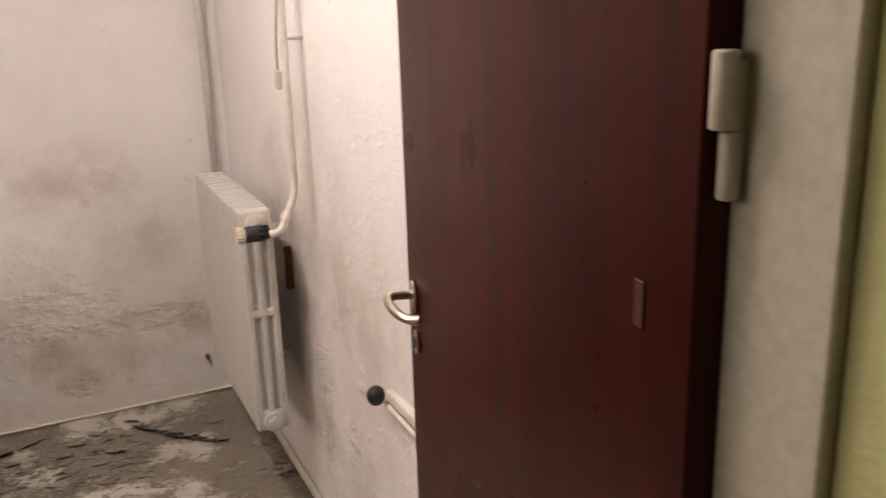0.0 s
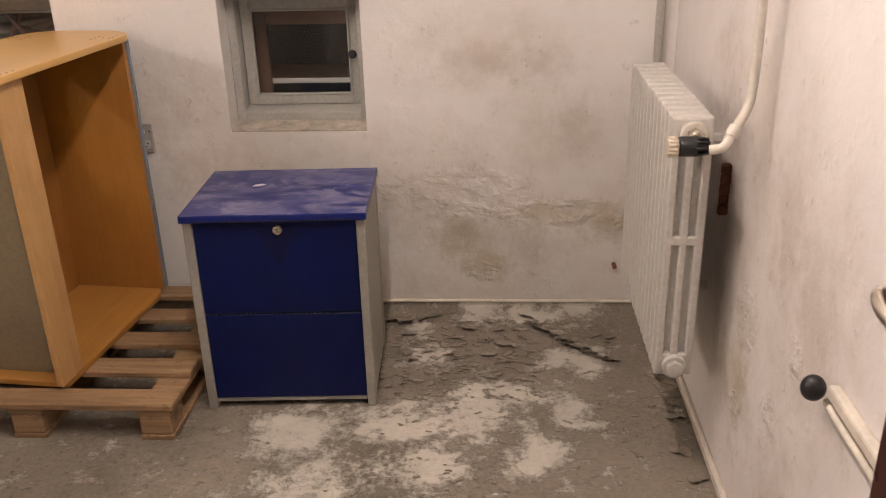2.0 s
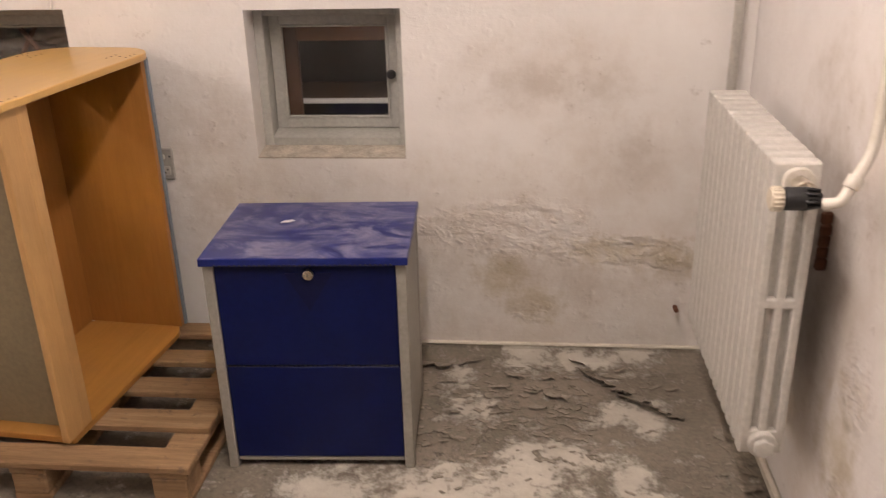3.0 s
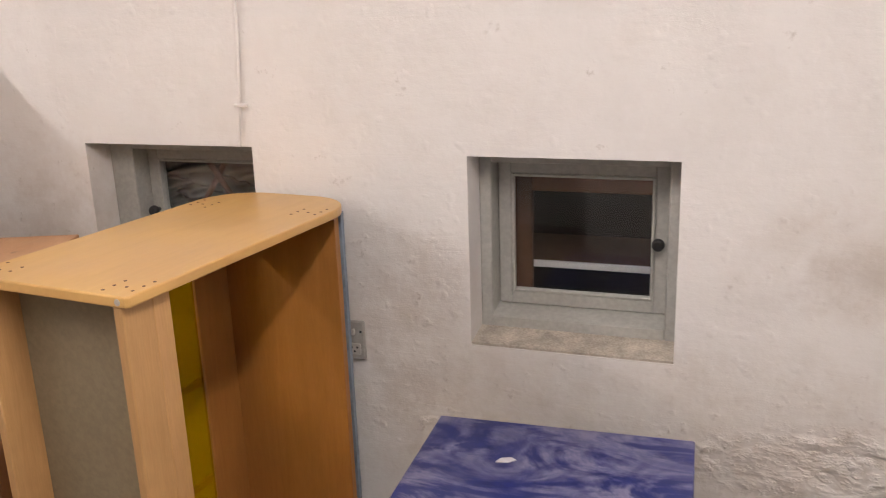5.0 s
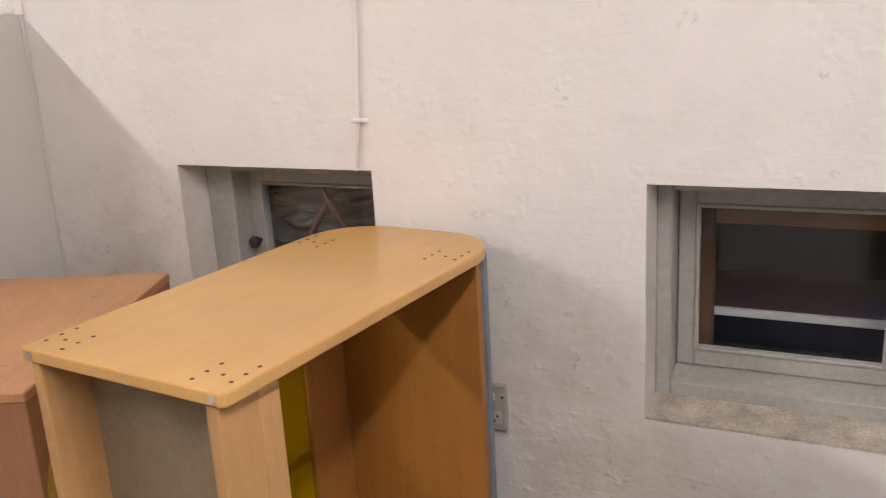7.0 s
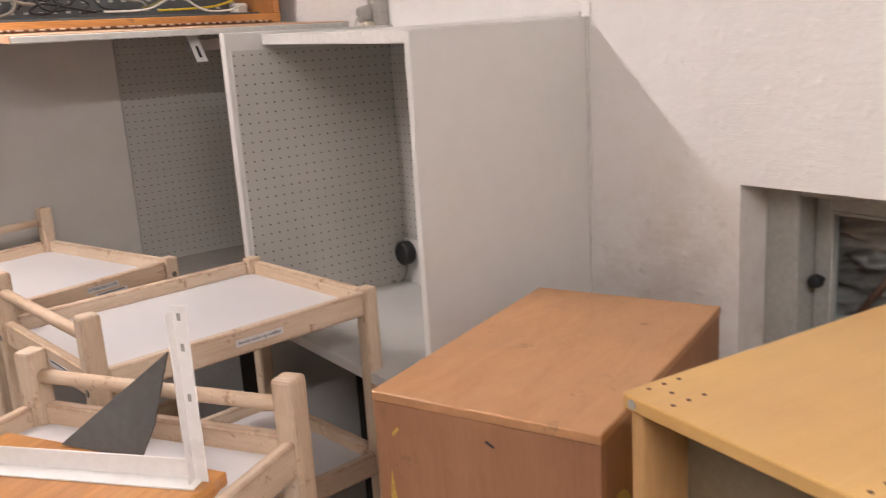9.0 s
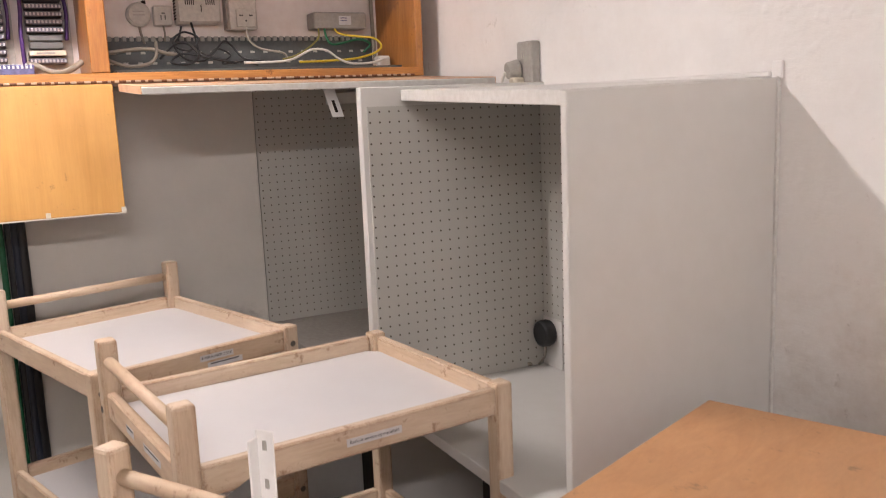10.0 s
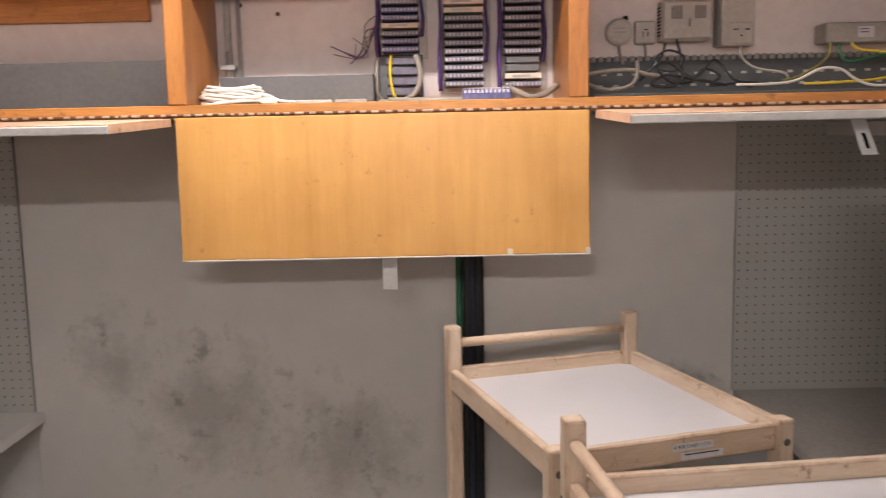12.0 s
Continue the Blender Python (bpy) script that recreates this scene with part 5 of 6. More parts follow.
# ---- wall cabinet with three compartments ----
FX, BX = -2.780, -3.118
ZB0, ZB1, ZT0, ZT1 = 1.488, 1.516, 1.832, 1.856
YR, YL = 3.515, 0.615
def build_wall_cabinet():
    c = thing("wall_cabinet", pose(0, 0, 0), "open orange varnished pine wall cabinet full of telephone wiring", "cabinet")
    box("bottom", (BX, YL, ZB0), (FX, YR, ZB1), PINE, c, 0.002)
    box("top", (BX, YL, ZT0), (FX, YR, ZT1), PINE, c, 0.002)
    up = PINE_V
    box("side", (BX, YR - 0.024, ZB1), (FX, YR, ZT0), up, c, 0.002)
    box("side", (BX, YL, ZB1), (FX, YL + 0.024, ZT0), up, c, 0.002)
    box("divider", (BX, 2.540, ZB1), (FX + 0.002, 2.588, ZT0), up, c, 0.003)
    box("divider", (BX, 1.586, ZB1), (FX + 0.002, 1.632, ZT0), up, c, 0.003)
    for ya, yb in ((2.588, YR - 0.024), (1.632, 2.540), (YL + 0.024, 1.586)):
        box("back", (BX, ya, ZB1), (-3.088, yb, ZT0), WHITEB, c, 0.0, "pinkish white painted back board")
    box("hanging_rail", (-3.088, 2.588, 1.800), (-3.066, YR - 0.024, ZT0), PINE, c, 0.002)
    box("hanging_rail", (-3.088, YL + 0.024, 1.752), (-3.066, 1.46, ZT0), PINE, c, 0.002)
    for y, z in ((2.634, 1.785), (3.455, 1.785), (2.63, 1.745), (1.70, 1.79), (1.80, 1.765)):
        cyl("screw", (-3.088, y, z), (-3.085, y, z), 0.006, DARKWOOD, c, seg=10)
    # continuous hinge along the front edge, with bare and painted knuckles
    bm = bmesh.new()
    bm2 = bmesh.new()
    y = YL + 0.02
    k = 0
    while y < YR - 0.04:
        l = 0.014 + 0.018 * noise.noise((k * 1.7, 0, 0))
        add_cyl(bm if k % 2 else bm2, (FX + 0.003, y, ZB0 + 0.004), (FX + 0.003, y + l - 0.001, ZB0 + 0.004), 0.0032, seg=6)
        y += l
        k += 1
    part("hinge", bm, HINGE_P, c, "piano hinge spotted with paint")["kind"] = "stuff"
    part("hinge", bm2, RUST, c, "rusty piano hinge knuckles")["kind"] = "stuff"
    # flaps: two propped level, the middle one hanging
    for ya, yb in ((2.606, 3.545), (0.62, 1.588)):
        f = part("flap", add_box(bmesh.new(), (0.004, ya, -0.020), (0.397, yb, -0.0025), 0.002), GREY_EDGE, c, "grey-edged fold-down leaf")
        f.matrix_basis = pose(FX - 0.008, 0, ZB0 - 0.002, 0, 2.6, 0)
        g = part("veneer", add_box(bmesh.new(), (0.006, ya + 0.002, -0.0025), (0.395, yb - 0.002, 0.0), 0.0005), PINK_WOOD, f, "worn pinkish wood face")
        for e in (ya - 0.002, yb):
            part("end_strip", add_box(bmesh.new(), (0.006, e, -0.019), (0.395, e + 0.002, -0.0005)), PINK_WOOD, f, "pinkish bare wood end")
        y = ya + 0.49
        s = part("stay", add_box(bmesh.new(), (0, -0.016, -0.10), (0.0025, 0.016, 0.0), 0.0008), WHITE_P, f, "white slotted metal stay")
        s.matrix_basis = pose(0.285, y, -0.020, 0, -42, 0)
        part("slot", add_box(bmesh.new(), (0.0022, -0.004, -0.085), (0.0032, 0.004, -0.045)), DARK, s)
        part("foot", add_box(bmesh.new(), (-0.02, -0.016, -0.003), (0.03, 0.016, 0.0), 0.0006), WHITE_P, s).matrix_basis = pose(0, 0, 0, 0, 42, 0)
    f = part("flap", add_box(bmesh.new(), (0.0, 1.603, -0.342), (0.018, 2.588, 0.0), 0.002), PINE_FLAP, c, "hanging orange varnished flap")
    f.matrix_basis = pose(FX - 0.008, 0, ZB0 - 0.002, 0, -1.2, 0)
    part("edge", add_box(bmesh.new(), (0.0, 1.603, -0.3455), (0.018, 2.588, -0.342), 0.0005), SKIRT, f, "pale bare edge")
    for y in (2.39, 2.578):
        part("chip", add_box(bmesh.new(), (0.0175, y, -0.342), (0.0188, y + 0.012, -0.328), 0.0004), SKIRT, f, "pale chip")
    # white stay coloured grey to give the shade below the flap
    s = part("stay", add_box(bmesh.new(), (0.003, 2.085, -0.425), (0.0055, 2.122, -0.30), 0.0008), GREYPL, f, "white slotted metal stay")
    part("slot", add_box(bmesh.new(), (0.0053, 2.099, -0.415), (0.0063, 2.108, -0.375)), GREYPL, s)
    return c


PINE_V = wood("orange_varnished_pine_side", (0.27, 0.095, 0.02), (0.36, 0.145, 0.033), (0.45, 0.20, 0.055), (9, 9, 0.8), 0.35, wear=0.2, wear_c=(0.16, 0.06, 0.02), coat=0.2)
build_wall_cabinet()

# wiring in the cabinet
BK = -3.088
rb = thing("junction_box", pose(BK, 2.716, 1.697), "round beige junction box screwed to the white back board", "junction box")
cyl("body", (0, 0, 0), (0.026, 0, 0), 0.036, LGREYPL, rb, seg=24, bev=0.004)
cyl("lid", (0.026, 0, 0), (0.031, 0, 0), 0.031, LGREYPL, rb, seg=24, bev=0.002)
for z in (0.006, -0.004):
    box("print_bar", (0.031, -0.018, z), (0.0314, 0.016, z + 0.004), GREYPL, rb, 0)
box("tab", (0.002, 0.012, 0.030), (0.018, 0.024, 0.042), DARK, rb, 0.002)
tube("cable", [(0.013, 0.0, -0.034), (0.014, 0.004, -0.06), (0.02, 0.01, -0.085)], 0.004, WIREG, rb)
ps = thing("phone_socket", pose(BK, 2.786, 1.694), "small square grey telephone socket", "socket")
box("plate", (0, -0.028, -0.030), (0.022, 0.028, 0.030), LGREYPL, ps, 0.004)
for y in (-0.006, 0.006):
    box("slot", (0.022, y - 0.0015, -0.012), (0.0226, y + 0.0015, 0.002), BLACK, ps, 0)
box("slot", (0.022, -0.004, 0.006), (0.0226, 0.006, 0.009), BLACK, ps, 0)
tube("cable", [(0.01, 0.0, -0.028), (0.012, 0.003, -0.05), (0.018, 0.0, -0.075)], 0.003, WIREG, ps)
ab = thing("alarm_box", pose(BK, 2.888, 1.722), "flat pale grey box with two groups of vent slots", "alarm box")
box("body", (0, -0.066, -0.055), (0.045, 0.060, 0.052), LGREYPL, ab, 0.004)
box("cover", (0.045, -0.062, -0.050), (0.052, 0.066, 0.047), LGREYPL, ab, 0.003)
for y0 in (-0.040, 0.022):
    for k in range(5):
        box("vent", (0.052, y0 + k * 0.006, 0.002), (0.0524, y0 + k * 0.006 + 0.003, 0.036), DARK, ab, 0)
box("lamp_slot", (0.052, 0.006, -0.018), (0.0524, 0.009, 0.002), DARK, ab, 0)
for k in range(9):
    box("side_rib", (0.006, -0.0675, -0.04 + k * 0.009), (0.04, -0.066, -0.036 + k * 0.009), DARK, ab, 0)
tb = thing("power_box", pose(BK, 3.022, 1.728), "tall grey box with a socket set in its front", "power box")
box("body", (0, -0.046, -0.078), (0.062, 0.042, 0.078), LGREYPL, tb, 0.003)
box("side_shadow_plate", (0.0, -0.050, -0.075), (0.045, -0.046, 0.075), GREYPL, tb, 0.001)
box("socket_face", (0.062, -0.026, -0.072), (0.067, 0.036, -0.016), LGREYPL, tb, 0.003)
for y, z in ((-0.013, -0.036), (-0.006, -0.036), (0.018, -0.036), (0.024, -0.036), (0.005, -0.052)):
    cyl("socket_hole", (0.067, y, z), (0.0676, y, z), 0.0028, BLACK, tb, seg=10)
gb = thing("network_box", pose(BK, 3.335, 1.678), "low grey network box with a white label", "network box")
box("body", (0, -0.090, -0.026), (0.075, 0.090, 0.026), GREYPL, gb, 0.004)
box("paper_label", (0.075, -0.006, -0.014), (0.0756, 0.036, 0.014), PAPER, gb, 0)
for z in (0.006, -0.002):
    box("print_bar", (0.0756, 0.0, z), (0.076, 0.022, z + 0.003), TERMB, gb, 0)


def build_duct(name_label, y0, y1, h, slotted):
    d = thing("cable_duct", pose(BK, 0, ZB1), name_label, "cable duct", "cable ducts")
    w = 0.10
    box("base", (0, y0, 0), (w, y1, 0.003), DUCT, d, 0)
    box("back_wall", (0, y0, 0.003), (0.003, y1, h), DUCT, d, 0)
    if slotted:
        box("front_wall", (w - 0.003, y0, 0.003), (w, y1, 0.016), DUCT, d, 0)
        bm = bmesh.new()
        y = y0
        while y < y1 - 0.012:
            add_box(bm, (0.003, y, h - 0.012), (0.012, y + 0.013, h + 0.003), 0.002)
            y += 0.021
        part("comb", bm, GREYPL, d, "row of duct fingers")["kind"] = "stuff"
        bm = bmesh.new()
        for r, z in enumerate((0.035, 0.066)):
            y = y0 + 0.02 + 0.01 * r
            while y < y1 - 0.03:
                add_box(bm, (0.003, y, z), (0.0036, y + 0.014, z + 0.007))
                y += 0.042
        part("slot_row", bm, LGREYPL, d, "light slots in the duct")["kind"] = "stuff"
    else:
        box("cover", (w - 0.003, y0, 0.003), (w, y1, h), GREYDUCT, d, 0.001, "plain grey duct cover")
        box("lid", (0.003, y0, h - 0.003), (w - 0.003, y1, h), GREYDUCT, d, 0)
    return d


GREYDUCT = plain("mid_grey_duct", (0.10, 0.097, 0.095), 0.5, vary=0.06)
build_duct("open dark grey slotted cable duct with loose wires", 2.60, 3.470, 0.115, True)
build_duct("closed grey cable duct along the back board", 1.66, 2.060, 0.078, False)
build_duct("closed tall grey cable duct along the back board", YL + 0.03, 1.580, 0.125, False)
box_strip = thing("cable_trunking", pose(-2.90, 0, ZB1), "loose dark grey trunking lying along the cabinet floor", "cable trunking")
box("lid", (0, 2.61, 0), (0.055, 3.47, 0.009), DUCT, box_strip, 0.001)

wires = [
    ("black_cable", "tangle of thin black cable in the duct", BLACK, 0.0032, [(-3.03, 2.83, 1.66), (-3.02, 2.82, 1.63), (-3.0, 2.80, 1.60), (-2.98, 2.84, 1.585), (-2.99, 2.87, 1.62), (-3.0, 2.83, 1.64), (-2.97, 2.79, 1.61), (-2.96, 2.82, 1.56), (-2.97, 2.88, 1.555), (-2.99, 2.92, 1.59), (-2.98, 2.96, 1.57), (-2.96, 2.93, 1.545), (-2.97, 3.0, 1.55), (-3.0, 3.05, 1.54)]),
    ("black_cable", "loop of black cable hanging over the duct edge", BLACK, 0.0036, [(-3.03, 2.86, 1.67), (-3.0, 2.865, 1.62), (-2.99, 2.87, 1.58), (-2.97, 2.90, 1.57), (-2.98, 2.94, 1.61), (-3.0, 2.97, 1.60), (-2.98, 3.0, 1.56), (-2.97, 3.06, 1.55)]),
    ("black_cable", "coiled black cable lying in the duct", BLACK, 0.004, [(-2.97, 2.75, 1.56), (-2.96, 2.79, 1.60), (-2.97, 2.83, 1.605), (-2.96, 2.86, 1.57), (-2.95, 2.83, 1.545), (-2.96, 2.78, 1.55), (-2.97, 2.82, 1.575), (-2.96, 2.90, 1.56), (-2.95, 2.97, 1.545)]),
    ("white_cable", "white cable arching over the duct", WIREW, 0.0036, [(-2.94, 2.99, 1.545), (-2.93, 3.08, 1.545), (-2.93, 3.14, 1.553), (-2.93, 3.20, 1.580), (-2.93, 3.25, 1.578), (-2.93, 3.29, 1.552), (-2.92, 3.33, 1.536), (-2.92, 3.40, 1.538), (-2.93, 3.45, 1.552)]),
    ("yellow_cable", "bright yellow cable curving out of the network box", YEL, 0.0036, [(-2.96, 3.17, 1.545), (-2.94, 3.25, 1.546), (-2.94, 3.35, 1.552), (-2.94, 3.42, 1.570), (-2.95, 3.447, 1.592), (-2.97, 3.43, 1.618), (-2.99, 3.38, 1.625), (-3.01, 3.33, 1.635), (-3.02, 3.315, 1.652)]),
    ("green_cable", "green cable bundle below the network box", GRN, 0.0036, [(-3.02, 3.28, 1.652), (-3.0, 3.28, 1.62), (-2.99, 3.30, 1.60), (-2.98, 3.38, 1.615), (-2.98, 3.42, 1.60), (-2.99, 3.40, 1.575)]),
    ("olive_cable", "thin olive wire from the network box", plain("olive_wire", (0.25, 0.22, 0.05), 0.5), 0.003, [(-3.02, 3.26, 1.652), (-3.0, 3.25, 1.62), (-2.98, 3.21, 1.59), (-2.97, 3.16, 1.565), (-2.97, 3.12, 1.555)]),
    ("beige_cable", "thick beige cable entering through the divider", WIREG, 0.006, [(-2.94, 2.590, 1.575), (-2.94, 2.66, 1.585), (-2.95, 2.72, 1.588), (-2.96, 2.76, 1.578), (-2.98, 2.82, 1.57)]),
    ("beige_cable", "loop of grey-beige cable in the duct", WIREG, 0.005, [(-2.93, 2.595, 1.56), (-2.93, 2.65, 1.54), (-2.93, 2.71, 1.545), (-2.94, 2.735, 1.57), (-2.96, 2.74, 1.61)]),
    ("grey_cable", "thin grey cable from the power box", WIREG, 0.0035, [(-3.03, 3.03, 1.655), (-3.02, 3.03, 1.62), (-3.0, 3.06, 1.59), (-2.97, 3.12, 1.575), (-2.96, 3.13, 1.56)]),
]
for nm, lab, mt, r, pts in wires:
    tagged(tube(nm, pts, r, mt, None, 8, 8), lab, "cable", "loose cables in the duct")
wp = thing("white_plug", pose(-2.955, 3.45, ZB1), "white plug standing beside the duct", "plug")
box("body", (-0.02, -0.022, 0.0), (0.02, 0.022, 0.044), WIREW, wp, 0.006)
tagged(tube("conduit_pipe", [(-3.06, 3.470, 1.55), (-3.065, 3.468, 1.62), (-3.068, 3.466, 1.80), (-3.068, 3.466, ZT0)], 0.007, WIREG), "grey conduit rising in the cabinet corner", "conduit")


def build_terminals(y0, y1, z0, z1, rows, label, blank=(), white=(), blue=()):
    t = thing("terminal_block", pose(BK, y0, z0), label, "terminal block", "telephone terminal blocks")
    w, h = y1 - y0, z1 - z0
    box("back_plate", (0, -0.012, -0.012), (0.012, w + 0.022, h), LGREYPL, t, 0.001)
    p = h / rows
    for k in range(rows):
        if k in blank:
            box("cover", (0.012, 0.004, k * p + 0.001), (0.060, w - 0.004, (k + 1) * p - 0.001), GREYDUCT, t, 0.003, "plain grey cover")
            continue
        m = PAPER_C if k in white else TERMB if k in blue else TERM
        s = box("strip", (0.012, 0.0, k * p + 0.003), (0.072, w, (k + 1) * p - 0.004), m, t, 0.002, "cream marker strip" if k in white else "")
        if k not in white:
            bm = bmesh.new()
            for j in range(10):
                yy = w * (j + 0.5) / 10
                add_box(bm, (0.072, yy - 0.0026, k * p + 0.006), (0.0745, yy + 0.0026, (k + 1) * p - 0.007), 0.0006)
            part("contact_row", bm, TERMD, s)["kind"] = "stuff"
        else:
            box("print_bar", (0.072, w * 0.2, k * p + p * 0.35), (0.0724, w * 0.7, k * p + p * 0.6), GREYPL, s, 0)
    for j in range(4):
        x = 0.02 + 0.013 * j
        tube("wire", [(x, -0.010 - 0.003 * (j % 2), -0.005), (x + 0.004, -0.014, h * 0.3), (x - 0.002, -0.009, h * 0.6), (x + 0.003, -0.013, h)], 0.005, PURPLE, t, 6, label="dark purple wire")
    for j in range(3):
        x = 0.022 + 0.015 * j
        tube("wire", [(x, w + 0.006 + 0.003 * (j % 2), h * 0.25), (x + 0.005, w + 0.012, h * 0.5), (x - 0.002, w + 0.007, h * 0.75), (x + 0.004, w + 0.011, h)], 0.0042, PURPLE, t, 6, label="dark purple wire")
    return t


TERMD = plain("grey_contacts", (0.40, 0.37, 0.39), 0.4, vary=0.3, scale=80)
build_terminals(2.405, 2.502, 1.552, 1.832, 13, "telephone terminal block with grey strips and a blank cover", blank=(2, 3), white=(1, 11))
build_terminals(2.247, 2.350, 1.556, 1.832, 13, "tall telephone terminal block with rows of grey strips", white=(10, 9), blue=(12,))
build_terminals(2.082, 2.180, 1.650, 1.832, 9, "short telephone terminal block with bluish strips", white=(3,), blue=(0, 1, 4, 5, 7, 8))
lo = thing("splice_box", pose(BK, 2.07, 1.53), "shallow grey splice box with bent cables", "splice box")
box("base", (0, 0, 0), (0.03, 0.118, 0.118), DUCT, lo, 0.003)
for k in range(4):
    box("strip", (0.03, 0.022, 0.010 + k * 0.027), (0.05, 0.112, 0.030 + k * 0.027), TERM, lo, 0.002)
tube("cable", [(0.06, 0.10, 0.115), (0.062, 0.112, 0.07), (0.062, 0.10, 0.02), (0.06, 0.06, -0.004), (0.06, 0.0, -0.006)], 0.007, WIREG, lo, 10)
tube("cable", [(0.056, 0.035, 0.115), (0.058, 0.032, 0.07), (0.058, 0.038, 0.02), (0.055, 0.05, -0.004)], 0.004, YEL, lo)
tube("cable", [(0.036, 0.0, 0.115), (0.04, -0.006, 0.07), (0.045, -0.004, 0.02), (0.05, 0.01, -0.004)], 0.006, WIREG, lo)
fr = thing("frayed_wires", pose(BK, 2.06, 1.66), "frayed bunch of thin grey wires sticking out", "wires")
for k in range(7):
    random.seed(k)
    a = [random.uniform(-0.02, 0.02) for _ in range(6)]
    tube("wire", [(0.01, 0.015, 0.12 - 0.02 * k), (0.03, -0.01 + a[0], 0.05 + a[1]), (0.035, -0.03 + a[2], -0.005 + a[3]), (0.04, -0.075 + a[4] * 2, a[5] * 2)], 0.0016, WIREG if k % 3 else PURPLE, fr, 5)
tagged(tube("beige_cable", [(-2.99, 2.40, 1.552), (-2.94, 2.42, 1.545), (-2.93, 2.46, 1.526), (-2.94, 2.50, 1.532), (-2.96, 2.536, 1.555)], 0.008, WIREG), "bent beige cable under the terminal block", "cable")
tagged(tube("beige_cable", [(-2.95, 2.10, 1.525), (-2.94, 2.2, 1.523), (-2.94, 2.3, 1.524), (-2.95, 2.38, 1.524)], 0.007, WIREG), "straight grey cable lying on the cabinet floor", "cable")
bt = thing("terminal_strip", pose(-2.835, 2.288, ZB1), "loose blue and white terminal strip on the cabinet floor", "terminal strip")
box("strip", (0, 0, 0), (0.026, 0.118, 0.026), TERMB, bt, 0.002)
bm = bmesh.new()
for j in range(11):
    add_box(bm, (0.004, 0.004 + j * 0.0103, 0.026), (0.022, 0.0095 + j * 0.0103, 0.029), 0.0005)
    add_box(bm, (0.026, 0.004 + j * 0.0103, 0.016), (0.028, 0.0095 + j * 0.0103, 0.024), 0.0005)
part("contact_row", bm, PAPER, bt)["kind"] = "stuff"
# coil of white cable
co = thing("cable_coil", pose(-2.885, 1.715, ZB1), "tied hank of off-white cable lying on the cabinet floor", "cable")
for k in range(9):
    random.seed(20 + k)
    w, h, dz = random.uniform(0.055, 0.078), random.uniform(0.022, 0.034), 0.004 + 0.0046 * k
    pts = [(h * math.sin(a) + random.uniform(-0.004, 0.004), w * math.cos(a) + random.uniform(-0.005, 0.005), dz + 0.004 * math.sin(2 * a + k) + 0.004) for a in (2 * math.pi * j / 10 for j in range(11))]
    tube("loop", pts, 0.0042, WIREW, co, 7, 5)
tube("tail", [(0.0, 0.05, 0.03), (0.012, 0.09, 0.024), (0.02, 0.12, 0.010), (0.024, 0.16, 0.006)], 0.0042, WIREW, co, 7)
box("plug", (0.012, 0.075, 0.0), (0.034, 0.115, 0.018), WIREW, co, 0.004)
for y, l, mm, lab in ((1.885, 0.085, LGREYPL, "flat pale grey duct offcut on the cabinet floor"), (1.98, 0.075, GREYPL, "flat grey plastic offcut on the cabinet floor")):
    o = thing("duct_offcut", pose(-2.83, y, ZB1), lab, "offcut")
    box("strip", (0, 0, 0), (0.02, l, 0.008), mm, o, 0.001)
tp = thing("wall_pipe", pose(BK, 1.665, ZB1), "grey conduit with a small tap in the cabinet corner", "pipe")
cyl("pipe", (0.012, 0, 0), (0.012, 0, ZT0 - ZB1), 0.010, LGREYPL, tp)
cyl("pipe", (0.012, 0.03, 0), (0.012, 0.03, ZT0 - ZB1), 0.006, GREYPL, tp)
box("tap", (0.010, -0.018, 0.10), (0.04, 0.022, 0.115), GREYPL, tp, 0.003)
cyl("tap_stem", (0.03, 0.0, 0.11), (0.03, 0.0, 0.15), 0.005, GREYPL, tp, seg=8)

# cable bundle from the cabinet down the wall board
bu = thing("cable_bundle", pose(-3.105, 2.30, 0), "bundle of black and dark green cables running down the wall", "cables")
for y, r, mm in ((0.025, 0.016, BLACK), (-0.004, 0.013, BLACK), (-0.028, 0.009, GRN), (0.010, 0.011, plain("dark_blue_cable", (0.015, 0.02, 0.035), 0.45))):
    x = r + (0.014 if r == 0.011 else 0.0005)
    tube("cable", [(x, y, 1.487), (x + 0.002, y + 0.003, 1.0), (x, y - 0.002, 0.5), (x + 0.002, y + 0.003, 0.003)], r, mm, bu, 10, 4)


# ---- peeling paint on the floor ----
def add_flake(verts, faces, cx, cy, size, long, turn, lift):
    """One thin flake, fast along its back edge and curling up along its ragged front edge."""
    c, s = math.cos(turn), math.sin(turn)
    base = len(verts)
    for i in range(6):
        for j in range(4):
            u, v = (i / 5 - 0.5) * size * long, (0.5 - j / 3) * size
            u += size * 0.20 * noise.noise((cx * 31 + i, cy * 29, j * 1.3))
            v += size * 0.30 * noise.noise((cx * 27, cy * 25 + i * 0.9, j * 1.7 + 3))
            z = 0.0015 + lift * (j / 3) ** 1.8 * (0.55 + 0.6 * abs(noise.noise((i * 0.7 + cx * 40, cy * 40, 0))))
            verts.append((cx + c * u - s * v, cy + s * u + c * v, z))
    for i in range(5):
        for j in range(3):
            a = base + i * 4 + j
            faces.append((a, a + 1, a + 5, a + 4))


def flake_sheet(verts, faces, label):
    me = bpy.data.meshes.new("paint_flakes")
    me.from_pydata(verts, [], faces)
    me.materials.append(FLAKE)
    ob = new("paint_flakes", me)
    ob.modifiers.new("thickness", "SOLIDIFY").thickness = 0.0012
    return tagged(ob, label, "paint flakes", kind="stuff")


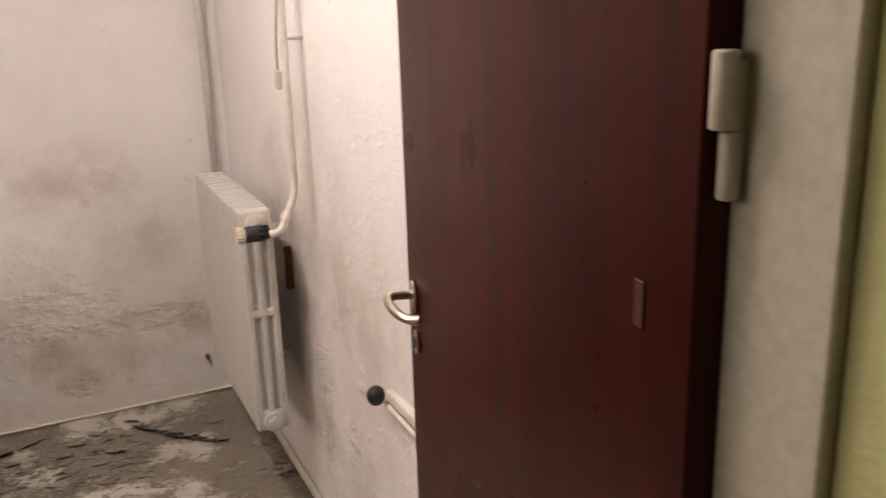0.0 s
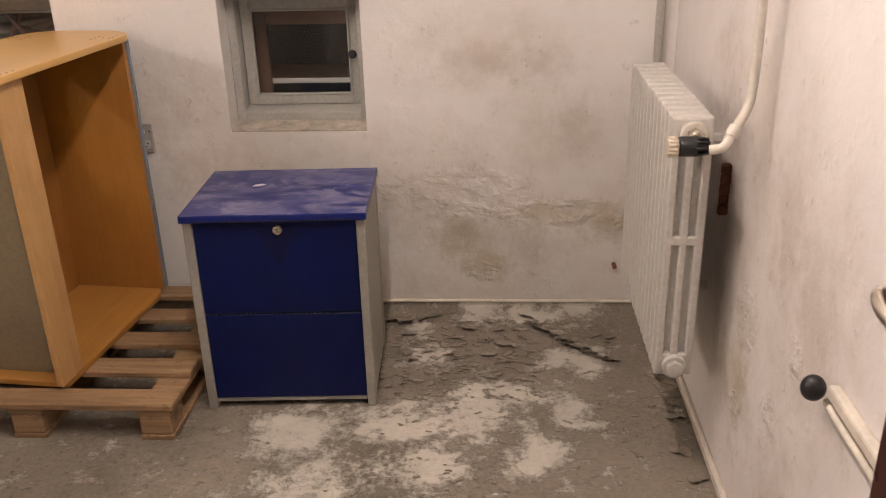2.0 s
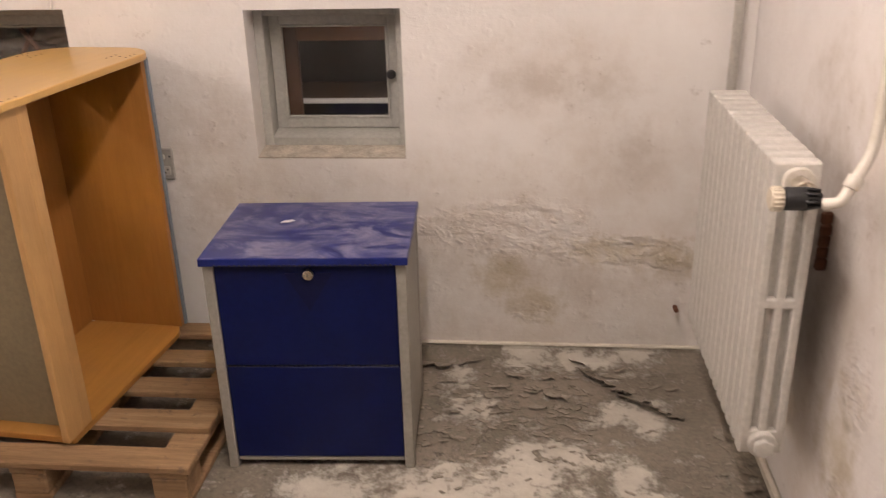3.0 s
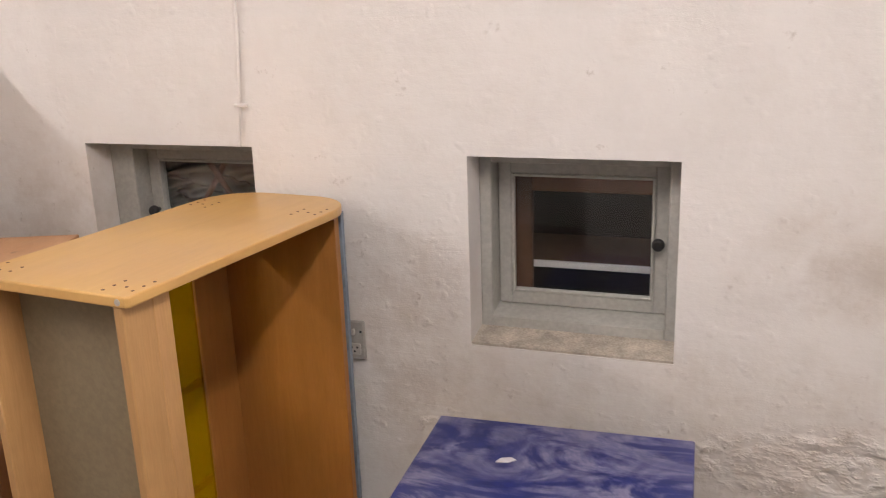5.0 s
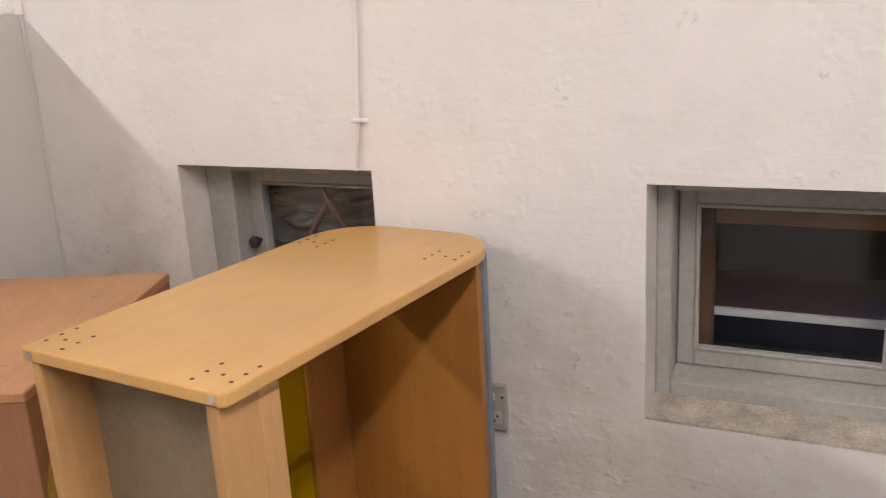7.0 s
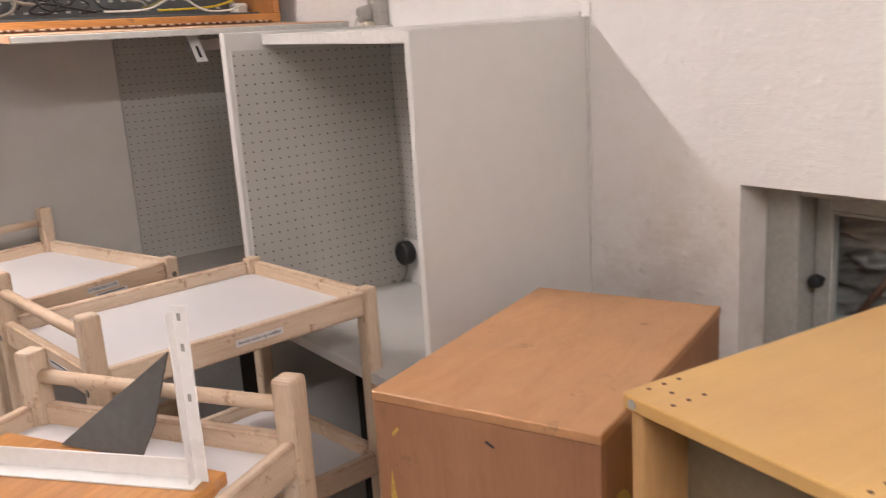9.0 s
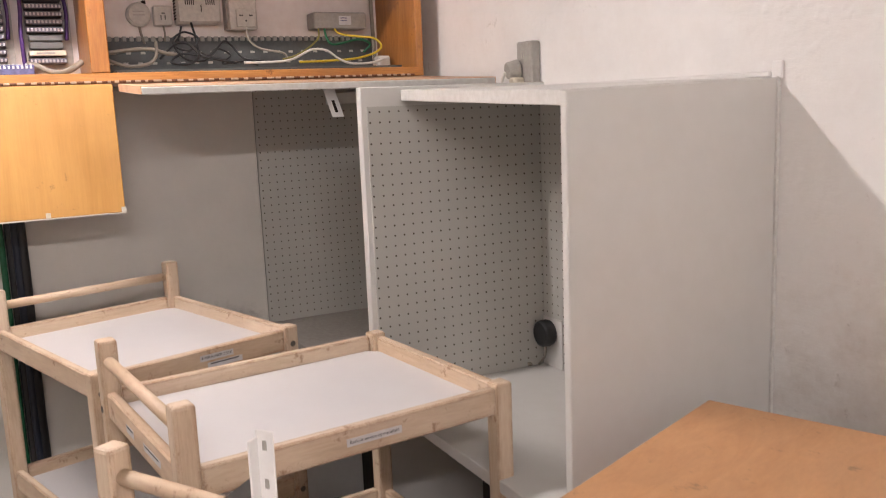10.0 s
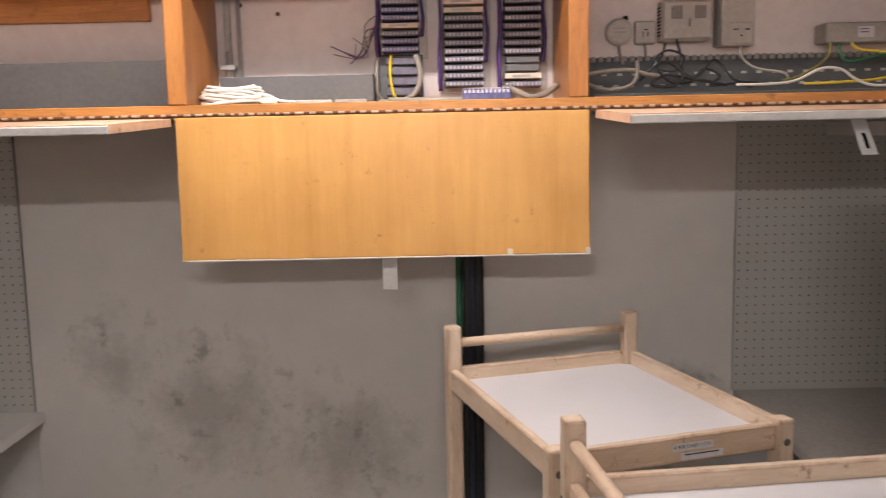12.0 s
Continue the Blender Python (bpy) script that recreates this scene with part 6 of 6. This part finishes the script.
FLAKE = plain("grey_paint_flake", (0.235, 0.205, 0.165), 0.75, vary=0.35, scale=14.0, grain=0.3)
rng = random.Random(3)
verts, faces = [], []
for n, x0, x1, y0, y1, s0, s1 in ((150, 0.46, 0.98, 3.02, 3.40, 0.006, 0.020), (60, 0.46, 0.90, 2.55, 3.02, 0.004, 0.012), (60, 0.50, 1.22, 3.36, 3.55, 0.007, 0.024), (40, 1.0, 1.30, 2.5, 3.2, 0.004, 0.012),
                                  (34, 1.305, 1.360, 2.3, 3.2, 0.010, 0.040), (60, 0.0, 1.2, 1.5, 2.6, 0.004, 0.012), (60, -0.5, 0.3, 2.2, 2.80, 0.004, 0.012)):
    for _ in range(n):
        size = rng.uniform(s0, s1)
        add_flake(verts, faces, rng.uniform(x0, x1), rng.uniform(y0, y1), size, rng.uniform(1.0, 2.4), rng.gauss(0, 0.7) - (1.2 if x0 > 1.3 else 0.0), size * rng.uniform(0.15, 0.55))
flake_sheet(verts, faces, "small curled grey flakes of peeling floor paint")
# paint lifted along a crack that runs from the wall towards the radiator, and two curls beside the blue cabinet
verts, faces = [], []
crack = [(0.93, 3.54), (0.975, 3.45), (1.035, 3.385), (1.09, 3.325), (1.14, 3.27), (1.20, 3.235)]
for (xa, ya), (xb, yb) in zip(crack, crack[1:]):
    for k in range(3):
        f = (k + rng.uniform(0.2, 0.8)) / 3
        size = rng.uniform(0.024, 0.042)
        add_flake(verts, faces, xa + (xb - xa) * f, ya + (yb - ya) * f, size, rng.uniform(1.1, 1.7), math.atan2(yb - ya, xb - xa) * 0.6 + rng.gauss(0, 0.25), size * rng.uniform(0.4, 0.9))
for x, y, size, turn in ((0.50, 3.50, 0.065, -0.2), (0.60, 3.525, 0.055, 0.5), (0.745, 3.445, 0.035, -0.1), (0.87, 3.33, 0.040, -0.3), (0.81, 3.27, 0.032, 0.1), (0.70, 3.24, 0.026, 0.2), (0.545, 3.40, 0.03, 0.0)):
    add_flake(verts, faces, x, y, size, 1.6, turn, size * 0.4)
flake_sheet(verts, faces, "large curled flakes of grey floor paint along a crack")
